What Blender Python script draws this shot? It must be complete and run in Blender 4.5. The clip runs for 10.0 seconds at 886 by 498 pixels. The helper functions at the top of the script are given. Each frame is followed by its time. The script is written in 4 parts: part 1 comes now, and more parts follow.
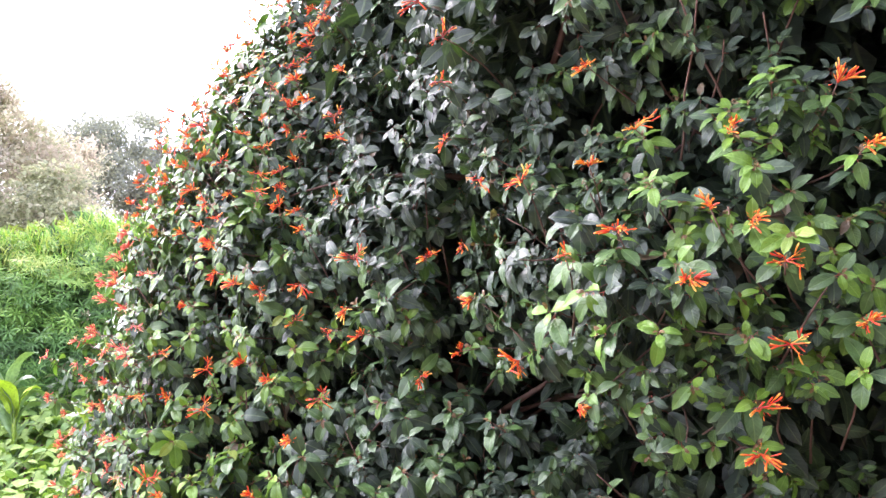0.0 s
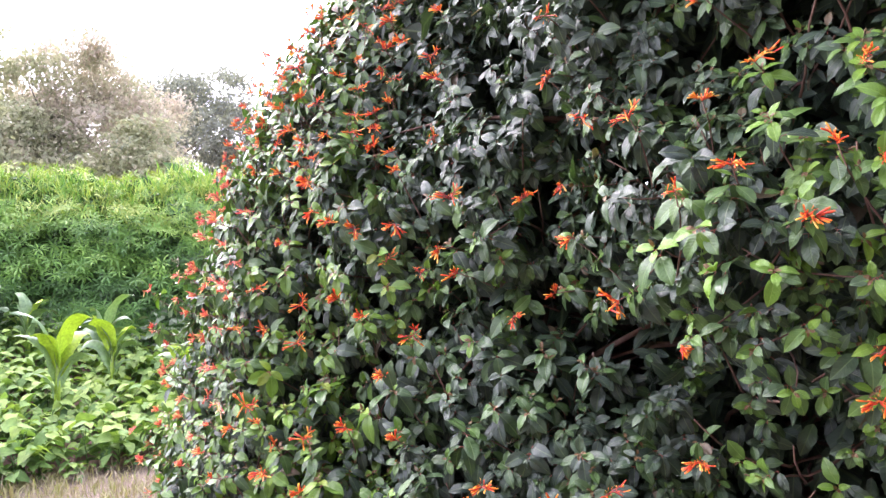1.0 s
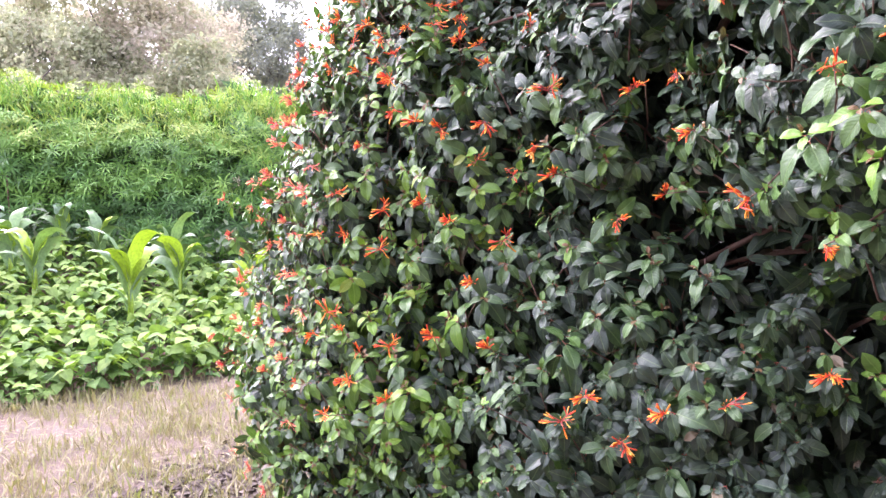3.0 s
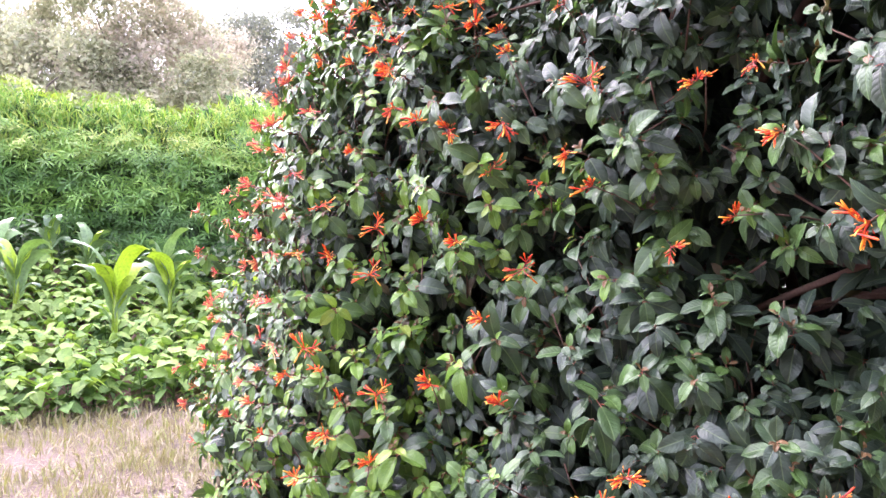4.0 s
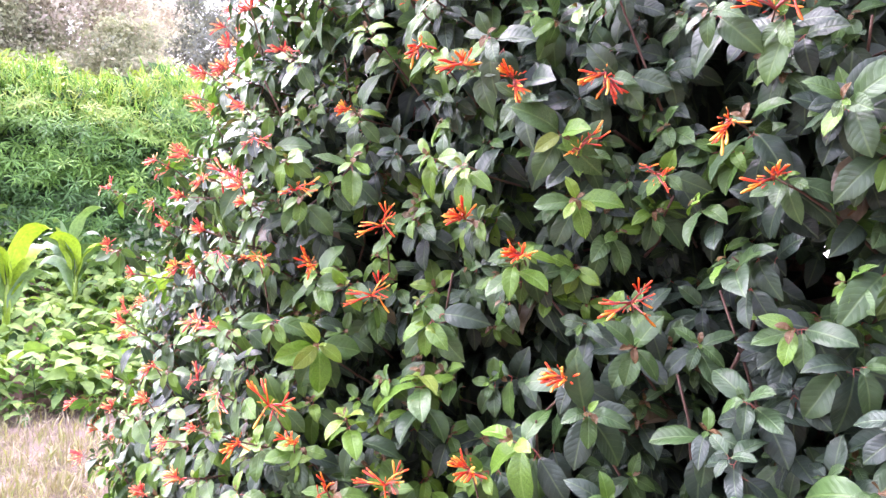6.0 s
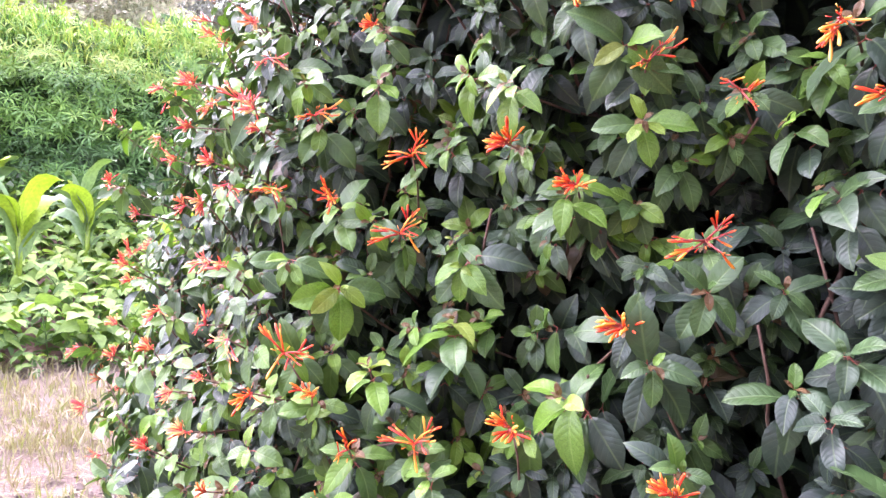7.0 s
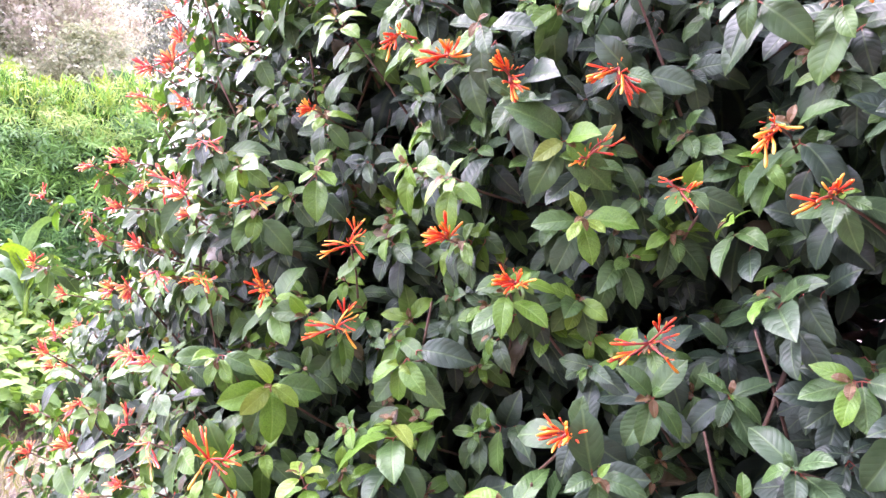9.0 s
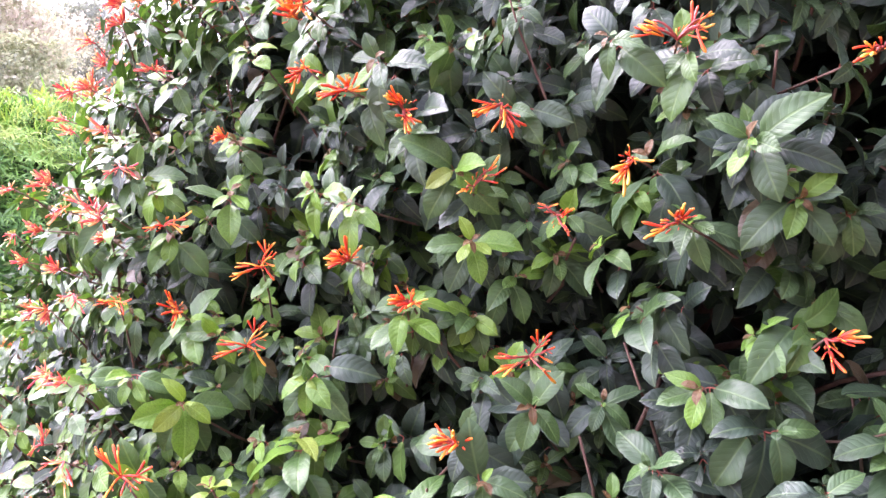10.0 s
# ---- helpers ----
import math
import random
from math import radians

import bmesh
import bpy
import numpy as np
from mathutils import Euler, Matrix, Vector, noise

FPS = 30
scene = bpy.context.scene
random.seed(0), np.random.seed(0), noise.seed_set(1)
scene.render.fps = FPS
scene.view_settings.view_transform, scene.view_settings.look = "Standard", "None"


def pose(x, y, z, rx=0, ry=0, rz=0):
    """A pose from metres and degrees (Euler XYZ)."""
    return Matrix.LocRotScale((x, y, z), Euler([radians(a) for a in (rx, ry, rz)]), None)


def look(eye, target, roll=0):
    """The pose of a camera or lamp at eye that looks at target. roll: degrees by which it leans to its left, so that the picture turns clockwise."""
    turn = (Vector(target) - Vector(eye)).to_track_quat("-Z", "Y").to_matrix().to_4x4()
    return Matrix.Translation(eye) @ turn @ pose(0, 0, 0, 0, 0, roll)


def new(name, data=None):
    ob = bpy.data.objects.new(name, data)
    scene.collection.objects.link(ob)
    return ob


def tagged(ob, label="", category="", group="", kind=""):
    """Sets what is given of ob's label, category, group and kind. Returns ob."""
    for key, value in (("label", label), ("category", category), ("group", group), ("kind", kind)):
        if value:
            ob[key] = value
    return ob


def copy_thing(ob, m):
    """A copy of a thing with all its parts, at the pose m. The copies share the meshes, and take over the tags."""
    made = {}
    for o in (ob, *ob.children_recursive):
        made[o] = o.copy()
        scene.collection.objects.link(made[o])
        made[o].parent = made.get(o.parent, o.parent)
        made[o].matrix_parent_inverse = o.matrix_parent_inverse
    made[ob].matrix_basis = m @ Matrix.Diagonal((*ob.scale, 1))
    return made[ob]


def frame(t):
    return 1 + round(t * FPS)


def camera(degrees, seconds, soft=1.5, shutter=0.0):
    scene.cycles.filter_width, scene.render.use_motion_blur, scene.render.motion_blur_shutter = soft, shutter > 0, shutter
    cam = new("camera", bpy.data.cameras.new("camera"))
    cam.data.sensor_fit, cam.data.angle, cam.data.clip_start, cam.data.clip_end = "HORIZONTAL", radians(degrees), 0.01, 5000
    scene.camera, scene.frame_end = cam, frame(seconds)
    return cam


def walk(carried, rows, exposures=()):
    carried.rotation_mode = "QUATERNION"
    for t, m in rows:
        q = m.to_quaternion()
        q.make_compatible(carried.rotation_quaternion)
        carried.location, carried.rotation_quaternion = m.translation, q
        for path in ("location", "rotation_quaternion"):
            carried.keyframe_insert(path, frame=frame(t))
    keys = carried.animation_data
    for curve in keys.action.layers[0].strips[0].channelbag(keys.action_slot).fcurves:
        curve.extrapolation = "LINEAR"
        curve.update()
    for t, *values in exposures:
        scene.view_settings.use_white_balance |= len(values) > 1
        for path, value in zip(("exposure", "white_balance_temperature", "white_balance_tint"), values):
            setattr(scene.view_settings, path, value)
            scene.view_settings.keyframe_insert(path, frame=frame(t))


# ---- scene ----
cam = camera(63.4, 10.0, soft=1.45)
PATH = [
    (0, (0.23, 0.576, 1.246), (-0.058, 2.537, 1.51), -3.7),
    (0.5, (0.189, 0.582, 1.208), (-0.296, 2.516, 1.367), -2.9),
    (1, (0.172, 0.574, 1.198), (-0.32, 2.505, 1.364), -1.5),
    (1.5, (0.158, 0.564, 1.182), (-0.362, 2.492, 1.293), -0.8),
    (2, (0.114, 0.566, 1.17), (-0.423, 2.491, 1.236), -0.4),
    (2.5, (0.079, 0.576, 1.162), (-0.475, 2.497, 1.233), -0.1),
    (3, (0.044, 0.654, 1.149), (-0.592, 2.55, 1.108), -1.0),
    (3.2, (0.019, 0.726, 1.15), (-0.593, 2.63, 1.125), -0.6),
    (4.3, (-0.114, 1.065, 1.146), (-0.765, 2.956, 1.179), 1.2),
    (4.5, (-0.156, 1.124, 1.149), (-0.777, 3.025, 1.113), 1.7),
    (5, (-0.261, 1.258, 1.182), (-0.782, 3.188, 1.122), 1.5),
    (5.2, (-0.3, 1.3, 1.184), (-0.793, 3.237, 1.135), 2.0),
    (6.3, (-0.435, 1.479, 1.171), (-0.868, 3.432, 1.192), 3.5),
    (6.5, (-0.447, 1.507, 1.157), (-0.898, 3.455, 1.094), 4.2),
    (7, (-0.469, 1.551, 1.135), (-0.94, 3.493, 1.047), 4.2),
    (7.5, (-0.484, 1.583, 1.128), (-0.923, 3.531, 1.026), 4.5),
    (8, (-0.467, 1.601, 1.145), (-0.839, 3.565, 1.077), 4.0),
    (8.5, (-0.457, 1.608, 1.168), (-0.811, 3.577, 1.162), 4.1),
    (9, (-0.458, 1.591, 1.19), (-0.822, 3.556, 1.256), 4.0),
    (9.5, (-0.432, 1.571, 1.196), (-0.766, 3.541, 1.27), 3.6),
    (10, (-0.382, 1.542, 1.206), (-0.622, 3.525, 1.309), 3.2),
]
LIGHTER = [(0.0, 3.33, 6150, 28), (0.4, 3.06, 6180, 29), (2.0, 3.15, 6180, 32), (3.0, 3.27, 6120, 33), (4.5, 3.39, 6100, 35), (5.2, 3.51, 6060, 36), (6.5, 3.56, 6020, 40), (9.0, 3.63, 6020, 41), (10.0, 3.62, 6080, 40)]
walk(cam, [(t, look(eye, target, roll)) for t, eye, target, roll in PATH], LIGHTER)

# ---- sky and sun: a bright overcast afternoon ----
SUN_UP, SUN_TURN = 50.0, 65.0      # height, and turn to the left of +y
world = bpy.data.worlds.new("sky")
scene.world = world
world.use_nodes = True
wn = world.node_tree.nodes
sky = wn.new("ShaderNodeTexSky")
sky.sky_type, sky.sun_disc = "NISHITA", False
sky.sun_elevation, sky.sun_rotation = radians(SUN_UP), radians(-SUN_TURN)
sky.air_density, sky.dust_density = 1.0, 2.0
grey = wn.new("ShaderNodeHueSaturation")
grey.inputs["Saturation"].default_value = 0.35
world.node_tree.links.new(sky.outputs[0], grey.inputs["Color"])
world.node_tree.links.new(grey.outputs[0], wn["Background"].inputs[0])
wn["Background"].inputs[1].default_value = 0.15
sun = new("sun", bpy.data.lights.new("sun", "SUN"))
sun.data.energy, sun.data.angle, sun.data.color = 0.85, radians(80), (1.0, 0.96, 0.9)
sd = Vector((-math.sin(radians(SUN_TURN)) * math.cos(radians(SUN_UP)), math.cos(radians(SUN_TURN)) * math.cos(radians(SUN_UP)), math.sin(radians(SUN_UP))))
sun.matrix_world = look(sd * 50, (0, 0, 0))

rng = np.random.default_rng(7)


# ---- materials ----
def material(name, rough=0.6):
    m = bpy.data.materials.new(name)
    m.use_nodes = True
    b = m.node_tree.nodes["Principled BSDF"]
    b.inputs["Roughness"].default_value = rough
    return m, m.node_tree.nodes, m.node_tree.links, b


def ramp(nodes, stops):
    r = nodes.new("ShaderNodeValToRGB")
    while len(r.color_ramp.elements) < len(stops):
        r.color_ramp.elements.new(0.5)
    for e, (at, col) in zip(r.color_ramp.elements, stops):
        e.position, e.color = at, (*col, 1)
    return r


def maths(nodes, links, op, a, b=None, c=None):
    n = nodes.new("ShaderNodeMath")
    n.operation = op
    for i, v in enumerate((a, b, c)):
        if v is None:
            continue
        if isinstance(v, (int, float)):
            n.inputs[i].default_value = v
        else:
            links.new(v, n.inputs[i])
    return n.outputs[0]


def mixed(nodes, links, kind, fac, a, b):
    n = nodes.new("ShaderNodeMix")
    n.data_type, n.blend_type = "RGBA", kind
    for i, v in ((0, fac), (6, a), (7, b)):
        if isinstance(v, (int, float)):
            n.inputs[i].default_value = v
        elif isinstance(v, tuple):
            n.inputs[i].default_value = (*v, 1)
        else:
            links.new(v, n.inputs[i])
    return n.outputs[2]


def leaf_material(name, stops, rough=0.38, veins=9.0, vein_gain=0.55, through_light=0.12, speck=0.5, coat=0.0, stalk=None, warp=0.0, dead=0.0, relief=0.22, shine=0.5, side_gain=0.45, glow_tint=(1.3, 1.5, 0.5)):
    """A leaf: its age (0 old, 1 young) picks the colour, feathered veins run off the midrib, light comes faintly through."""
    m, n, l, b = material(name, rough)
    age = n.new("ShaderNodeAttribute")
    age.attribute_name = "age"
    island = n.new("ShaderNodeNewGeometry")
    info = n.new("ShaderNodeObjectInfo")
    spread = maths(n, l, "ADD", maths(n, l, "MULTIPLY", island.outputs["Random Per Island"], 0.14), maths(n, l, "MULTIPLY", info.outputs["Random"], 0.1))
    pick = maths(n, l, "ADD", age.outputs["Fac"], spread)
    base = ramp(n, stops)
    l.new(pick, base.inputs[0])
    uv = n.new("ShaderNodeUVMap")
    sep = n.new("ShaderNodeSeparateXYZ")
    l.new(uv.outputs[0], sep.inputs[0])
    u = maths(n, l, "ABSOLUTE", maths(n, l, "SUBTRACT", sep.outputs[0], 0.5))
    fan = maths(n, l, "SUBTRACT", maths(n, l, "MULTIPLY", sep.outputs[1], veins), maths(n, l, "MULTIPLY", u, veins * 0.55))
    wave = maths(n, l, "PINGPONG", fan, 0.5)
    side = n.new("ShaderNodeMapRange")
    l.new(wave, side.inputs[0])
    side.inputs[1].default_value, side.inputs[2].default_value, side.inputs[3].default_value, side.inputs[4].default_value = 0.0, 0.1, 1.0, 0.0
    mid = n.new("ShaderNodeMapRange")
    l.new(u, mid.inputs[0])
    mid.inputs[1].default_value, mid.inputs[2].default_value, mid.inputs[3].default_value, mid.inputs[4].default_value = 0.015, 0.05, 1.0, 0.0
    vein = maths(n, l, "MAXIMUM", maths(n, l, "MULTIPLY", side.outputs[0], side_gain), mid.outputs[0])
    geo = n.new("ShaderNodeTexCoord")
    noise_a = n.new("ShaderNodeTexNoise")
    noise_a.inputs["Scale"].default_value, noise_a.inputs["Detail"].default_value = 38.0, 5.0
    l.new(geo.outputs["Object"], noise_a.inputs[0])
    mott = n.new("ShaderNodeMapRange")
    l.new(noise_a.outputs[0], mott.inputs[0])
    mott.inputs[1].default_value, mott.inputs[2].default_value, mott.inputs[3].default_value, mott.inputs[4].default_value = 0.3, 0.7, 1 - 0.5 * speck, 1 + 0.5 * speck
    grown = mixed(n, l, "MULTIPLY", 1.0, base.outputs[0], mott.outputs[0])
    col = mixed(n, l, "MIX", maths(n, l, "MULTIPLY", vein, vein_gain), grown, mixed(n, l, "ADD", 1.0, grown, (0.05, 0.07, 0.025)))
    if dead:
        # a few withered leaves
        col = mixed(n, l, "MIX", maths(n, l, "GREATER_THAN", island.outputs["Random Per Island"], dead), col, mixed(n, l, "MULTIPLY", 1.0, (0.115, 0.09, 0.055), mott.outputs[0]))
    if stalk:
        foot = maths(n, l, "LESS_THAN", sep.outputs[1], 0.012)
        col = mixed(n, l, "MIX", foot, col, stalk)
    l.new(col, b.inputs["Base Color"])
    bump = n.new("ShaderNodeBump")
    bump.inputs["Strength"].default_value, bump.inputs["Distance"].default_value = relief, 0.002
    height = maths(n, l, "SUBTRACT", maths(n, l, "MULTIPLY", wave, 0.6), maths(n, l, "MULTIPLY", vein, 0.5))
    l.new(height, bump.inputs["Height"])
    l.new(bump.outputs[0], b.inputs["Normal"])
    if warp:
        # slow waves over the blade
        swell = n.new("ShaderNodeTexNoise")
        swell.inputs["Scale"].default_value, swell.inputs["Detail"].default_value = 0.9, 1.0
        at = n.new("ShaderNodeCombineXYZ")
        l.new(sep.outputs[0], at.inputs[0]), l.new(maths(n, l, "MULTIPLY", sep.outputs[1], 2.0), at.inputs[1])
        l.new(maths(n, l, "MULTIPLY", maths(n, l, "ADD", island.outputs["Random Per Island"], info.outputs["Random"]), 40.0), at.inputs[2])
        l.new(at.outputs[0], swell.inputs[0])
        wide = n.new("ShaderNodeBump")
        wide.inputs["Strength"].default_value, wide.inputs["Distance"].default_value = 0.5 * warp, 0.006
        l.new(swell.outputs[0], wide.inputs["Height"])
        l.new(wide.outputs[0], bump.inputs["Normal"])
    l.new(maths(n, l, "ADD", maths(n, l, "MULTIPLY", noise_a.outputs[0], 0.25), rough - 0.12), b.inputs["Roughness"])
    b.inputs["Specular IOR Level"].default_value = shine
    b.inputs["Coat Weight"].default_value, b.inputs["Coat Roughness"].default_value = coat, 0.22
    glow = n.new("ShaderNodeBsdfTranslucent")
    l.new(mixed(n, l, "MULTIPLY", 1.0, col, glow_tint), glow.inputs[0])
    mix = n.new("ShaderNodeMixShader")
    mix.inputs[0].default_value = through_light
    l.new(b.outputs[0], mix.inputs[1])
    l.new(glow.outputs[0], mix.inputs[2])
    l.new(mix.outputs[0], n["Material Output"].inputs[0])
    return m


def grainy(name, stops, scale=8.0, rough=0.85, bump=0.3, fine=60.0, stretch=(1, 1, 1), depth=0.01):
    """Two scales of noise over a colour ramp, with relief."""
    m, n, l, b = material(name, rough)
    co = n.new("ShaderNodeTexCoord")
    mp = n.new("ShaderNodeMapping")
    mp.inputs["Scale"].default_value = stretch
    l.new(co.outputs["Object"], mp.inputs[0])
    big, small = n.new("ShaderNodeTexNoise"), n.new("ShaderNodeTexNoise")
    big.inputs["Scale"].default_value, big.inputs["Detail"].default_value = scale, 6.0
    small.inputs["Scale"].default_value, small.inputs["Detail"].default_value = fine, 4.0
    for t in (big, small):
        l.new(mp.outputs[0], t.inputs[0])
    both = maths(n, l, "ADD", maths(n, l, "MULTIPLY", big.outputs[0], 0.65), maths(n, l, "MULTIPLY", small.outputs[0], 0.35))
    r = ramp(n, stops)
    l.new(both, r.inputs[0])
    l.new(r.outputs[0], b.inputs["Base Color"])
    bp = n.new("ShaderNodeBump")
    bp.inputs["Strength"].default_value, bp.inputs["Distance"].default_value = bump, depth
    l.new(small.outputs[0], bp.inputs["Height"])
    l.new(bp.outputs[0], b.inputs["Normal"])
    return m


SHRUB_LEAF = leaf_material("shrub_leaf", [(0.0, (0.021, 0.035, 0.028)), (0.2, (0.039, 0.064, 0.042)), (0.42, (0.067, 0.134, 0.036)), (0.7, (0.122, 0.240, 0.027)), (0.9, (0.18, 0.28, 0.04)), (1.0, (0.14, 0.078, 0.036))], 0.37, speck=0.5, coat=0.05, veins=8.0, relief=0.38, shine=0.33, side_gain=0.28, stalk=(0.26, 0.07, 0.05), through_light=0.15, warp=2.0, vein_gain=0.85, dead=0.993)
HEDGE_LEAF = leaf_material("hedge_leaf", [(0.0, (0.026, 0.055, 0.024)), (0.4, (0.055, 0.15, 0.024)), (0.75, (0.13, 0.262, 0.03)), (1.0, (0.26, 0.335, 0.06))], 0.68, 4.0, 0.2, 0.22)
BEAN_LEAF = leaf_material("bean_leaf", [(0.0, (0.045, 0.105, 0.032)), (0.5, (0.11, 0.21, 0.046)), (1.0, (0.23, 0.33, 0.07))], 0.72, 5.0, 0.5, 0.3, glow_tint=(1.1, 1.2, 0.6))
CORN_LEAF = leaf_material("corn_leaf", [(0.0, (0.12, 0.18, 0.13)), (0.5, (0.15, 0.25, 0.08)), (1.0, (0.27, 0.39, 0.03))], 0.36, 0.5, 0.5, 0.15, coat=0.2)
# far trees: leaf colours paler than real foliage, to put haze into them
HAZY_TREE_LEAF = leaf_material("hazy_tree_leaf", [(0.0, (0.18, 0.20, 0.185)), (0.5, (0.31, 0.335, 0.19)), (1.0, (0.46, 0.40, 0.33))], 0.8, 3.0, 0.1, 0.45, glow_tint=(1.0, 1.0, 0.9))
WEED_LEAF = leaf_material("weed_leaf", [(0.0, (0.085, 0.11, 0.075)), (0.5, (0.16, 0.21, 0.125)), (1.0, (0.25, 0.31, 0.18))], 0.55, 4.0, 0.2, 0.2)
GRASS = leaf_material("dry_grass", [(0.0, (0.14, 0.17, 0.06)), (0.25, (0.24, 0.24, 0.10)), (0.6, (0.205, 0.17, 0.115)), (1.0, (0.29, 0.24, 0.17))], 0.7, 1.0, 0.1, 0.2)
TWIG = grainy("twig_bark", [(0.3, (0.065, 0.032, 0.024)), (0.6, (0.15, 0.085, 0.06)), (0.8, (0.22, 0.145, 0.105))], 30, 0.8, 0.5, 200, depth=0.002)
BARK = grainy("tree_bark", [(0.3, (0.06, 0.05, 0.04)), (0.6, (0.14, 0.12, 0.10)), (0.8, (0.2, 0.18, 0.15))], 4, 0.9, 0.6, 30)
WALL = grainy("plaster", [(0.3, (0.16, 0.14, 0.12)), (0.7, (0.26, 0.23, 0.20))], 2.0, 0.9, 0.3, 30)
SOIL = grainy("red_soil", [(0.3, (0.11, 0.062, 0.05)), (0.55, (0.18, 0.105, 0.086)), (0.8, (0.26, 0.165, 0.137))], 6, 0.95, 0.8, 40)


def floret_material(name, stops):
    m, n, l, b = material(name, 0.42)
    uv = n.new("ShaderNodeUVMap")
    sep = n.new("ShaderNodeSeparateXYZ")
    l.new(uv.outputs[0], sep.inputs[0])
    island, info = n.new("ShaderNodeNewGeometry"), n.new("ShaderNodeObjectInfo")
    ripe = maths(n, l, "FRACT", maths(n, l, "ADD", island.outputs["Random Per Island"], info.outputs["Random"]))
    push = maths(n, l, "MULTIPLY", maths(n, l, "POWER", ripe, 1.5), 0.75)
    at = maths(n, l, "ADD", maths(n, l, "MULTIPLY", sep.outputs[1], 0.5), maths(n, l, "MULTIPLY", push, 0.7))
    r = ramp(n, stops)
    l.new(at, r.inputs[0])
    l.new(r.outputs[0], b.inputs["Base Color"])
    glow = n.new("ShaderNodeBsdfTranslucent")
    l.new(r.outputs[0], glow.inputs[0])
    mix = n.new("ShaderNodeMixShader")
    mix.inputs[0].default_value = 0.25
    l.new(b.outputs[0], mix.inputs[1])
    l.new(glow.outputs[0], mix.inputs[2])
    l.new(mix.outputs[0], n["Material Output"].inputs[0])
    return m


FLORET = floret_material("floret", [(0.0, (0.34, 0.022, 0.028)), (0.2, (0.58, 0.042, 0.035)), (0.44, (0.80, 0.10, 0.020)), (0.62, (0.90, 0.32, 0.022)), (0.85, (0.93, 0.62, 0.12))])
FLORET_PINK = floret_material("pink_floret", [(0.0, (0.42, 0.035, 0.05)), (0.25, (0.70, 0.075, 0.085)), (0.45, (0.82, 0.14, 0.12)), (0.58, (0.90, 0.36, 0.14)), (0.8, (0.93, 0.72, 0.30))])
LITTER = grainy("dead_leaf", [(0.3, (0.045, 0.032, 0.026)), (0.55, (0.10, 0.072, 0.058)), (0.8, (0.20, 0.15, 0.125))], 9, 0.85, 0.4, 60)
FLOWER_STALK = grainy("red_flower_stalk", [(0.3, (0.22, 0.03, 0.03)), (0.7, (0.38, 0.07, 0.05))], 40, 0.5, 0.2, 200, depth=0.001)


# ---- mesh helpers ----
def mesh_from(name, verts, faces, uvs=None, age=None, smooth=True):
    """A mesh from arrays: verts (n, 3); faces: list of (m, k) index arrays; uvs and age per vertex."""
    me = bpy.data.meshes.new(name)
    verts = np.asarray(verts, np.float32)
    loops = np.concatenate([np.asarray(f, np.int32).ravel() for f in faces])
    sizes = np.concatenate([np.full(len(f), np.asarray(f).shape[1], np.int32) for f in faces])
    me.vertices.add(len(verts))
    me.vertices.foreach_set("co", verts.ravel())
    me.loops.add(len(loops))
    me.loops.foreach_set("vertex_index", loops)
    me.polygons.add(len(sizes))
    me.polygons.foreach_set("loop_start", np.concatenate([[0], np.cumsum(sizes)[:-1]]).astype(np.int32))
    me.polygons.foreach_set("loop_total", sizes)
    if smooth:
        me.polygons.foreach_set("use_smooth", np.ones(len(sizes), bool))
    if uvs is not None:
        layer = me.uv_layers.new(name="UVMap")
        layer.data.foreach_set("uv", np.asarray(uvs, np.float32)[loops].ravel())
    if age is not None:
        at = me.attributes.new("age", "FLOAT", "POINT")
        at.data.foreach_set("value", np.asarray(age, np.float32))
    me.update(calc_edges=True)
    me.validate()
    return me


def stamp(template, turn, place, age):
    """Copies a template (verts, faces, uvs) to every frame: turn (n, 3, 3), place (n, 3), age (n,)."""
    tv, tf, tu = template
    n, k = len(place), len(tv)
    verts = np.einsum("nij,kj->nki", turn, tv) + place[:, None]
    faces = [(f[None] + (np.arange(n) * k)[:, None, None]).reshape(-1, f.shape[1]) for f in tf]
    return verts.reshape(-1, 3), faces, np.tile(tu, (n, 1)), np.repeat(age, k)


def gather(pieces):
    """Joins stamped pieces into one set of arrays."""
    verts, faces, uvs, age, base = [], [], [], [], 0
    for v, f, u, a in pieces:
        verts.append(v), uvs.append(u), age.append(a)
        faces += [x + base for x in f]
        base += len(v)
    return np.concatenate(verts), faces, np.concatenate(uvs), np.concatenate(age)


def unit(v):
    return v / np.maximum(np.linalg.norm(v, axis=-1, keepdims=True), 1e-9)


def leaf_frames(ahead, face, size):
    """Turns whose y runs along the leaf and z out of its upper side."""
    ahead = unit(ahead)
    side = unit(np.cross(ahead, face))
    return np.stack([side, ahead, np.cross(side, ahead)], -1) * np.asarray(size)[:, None, None]


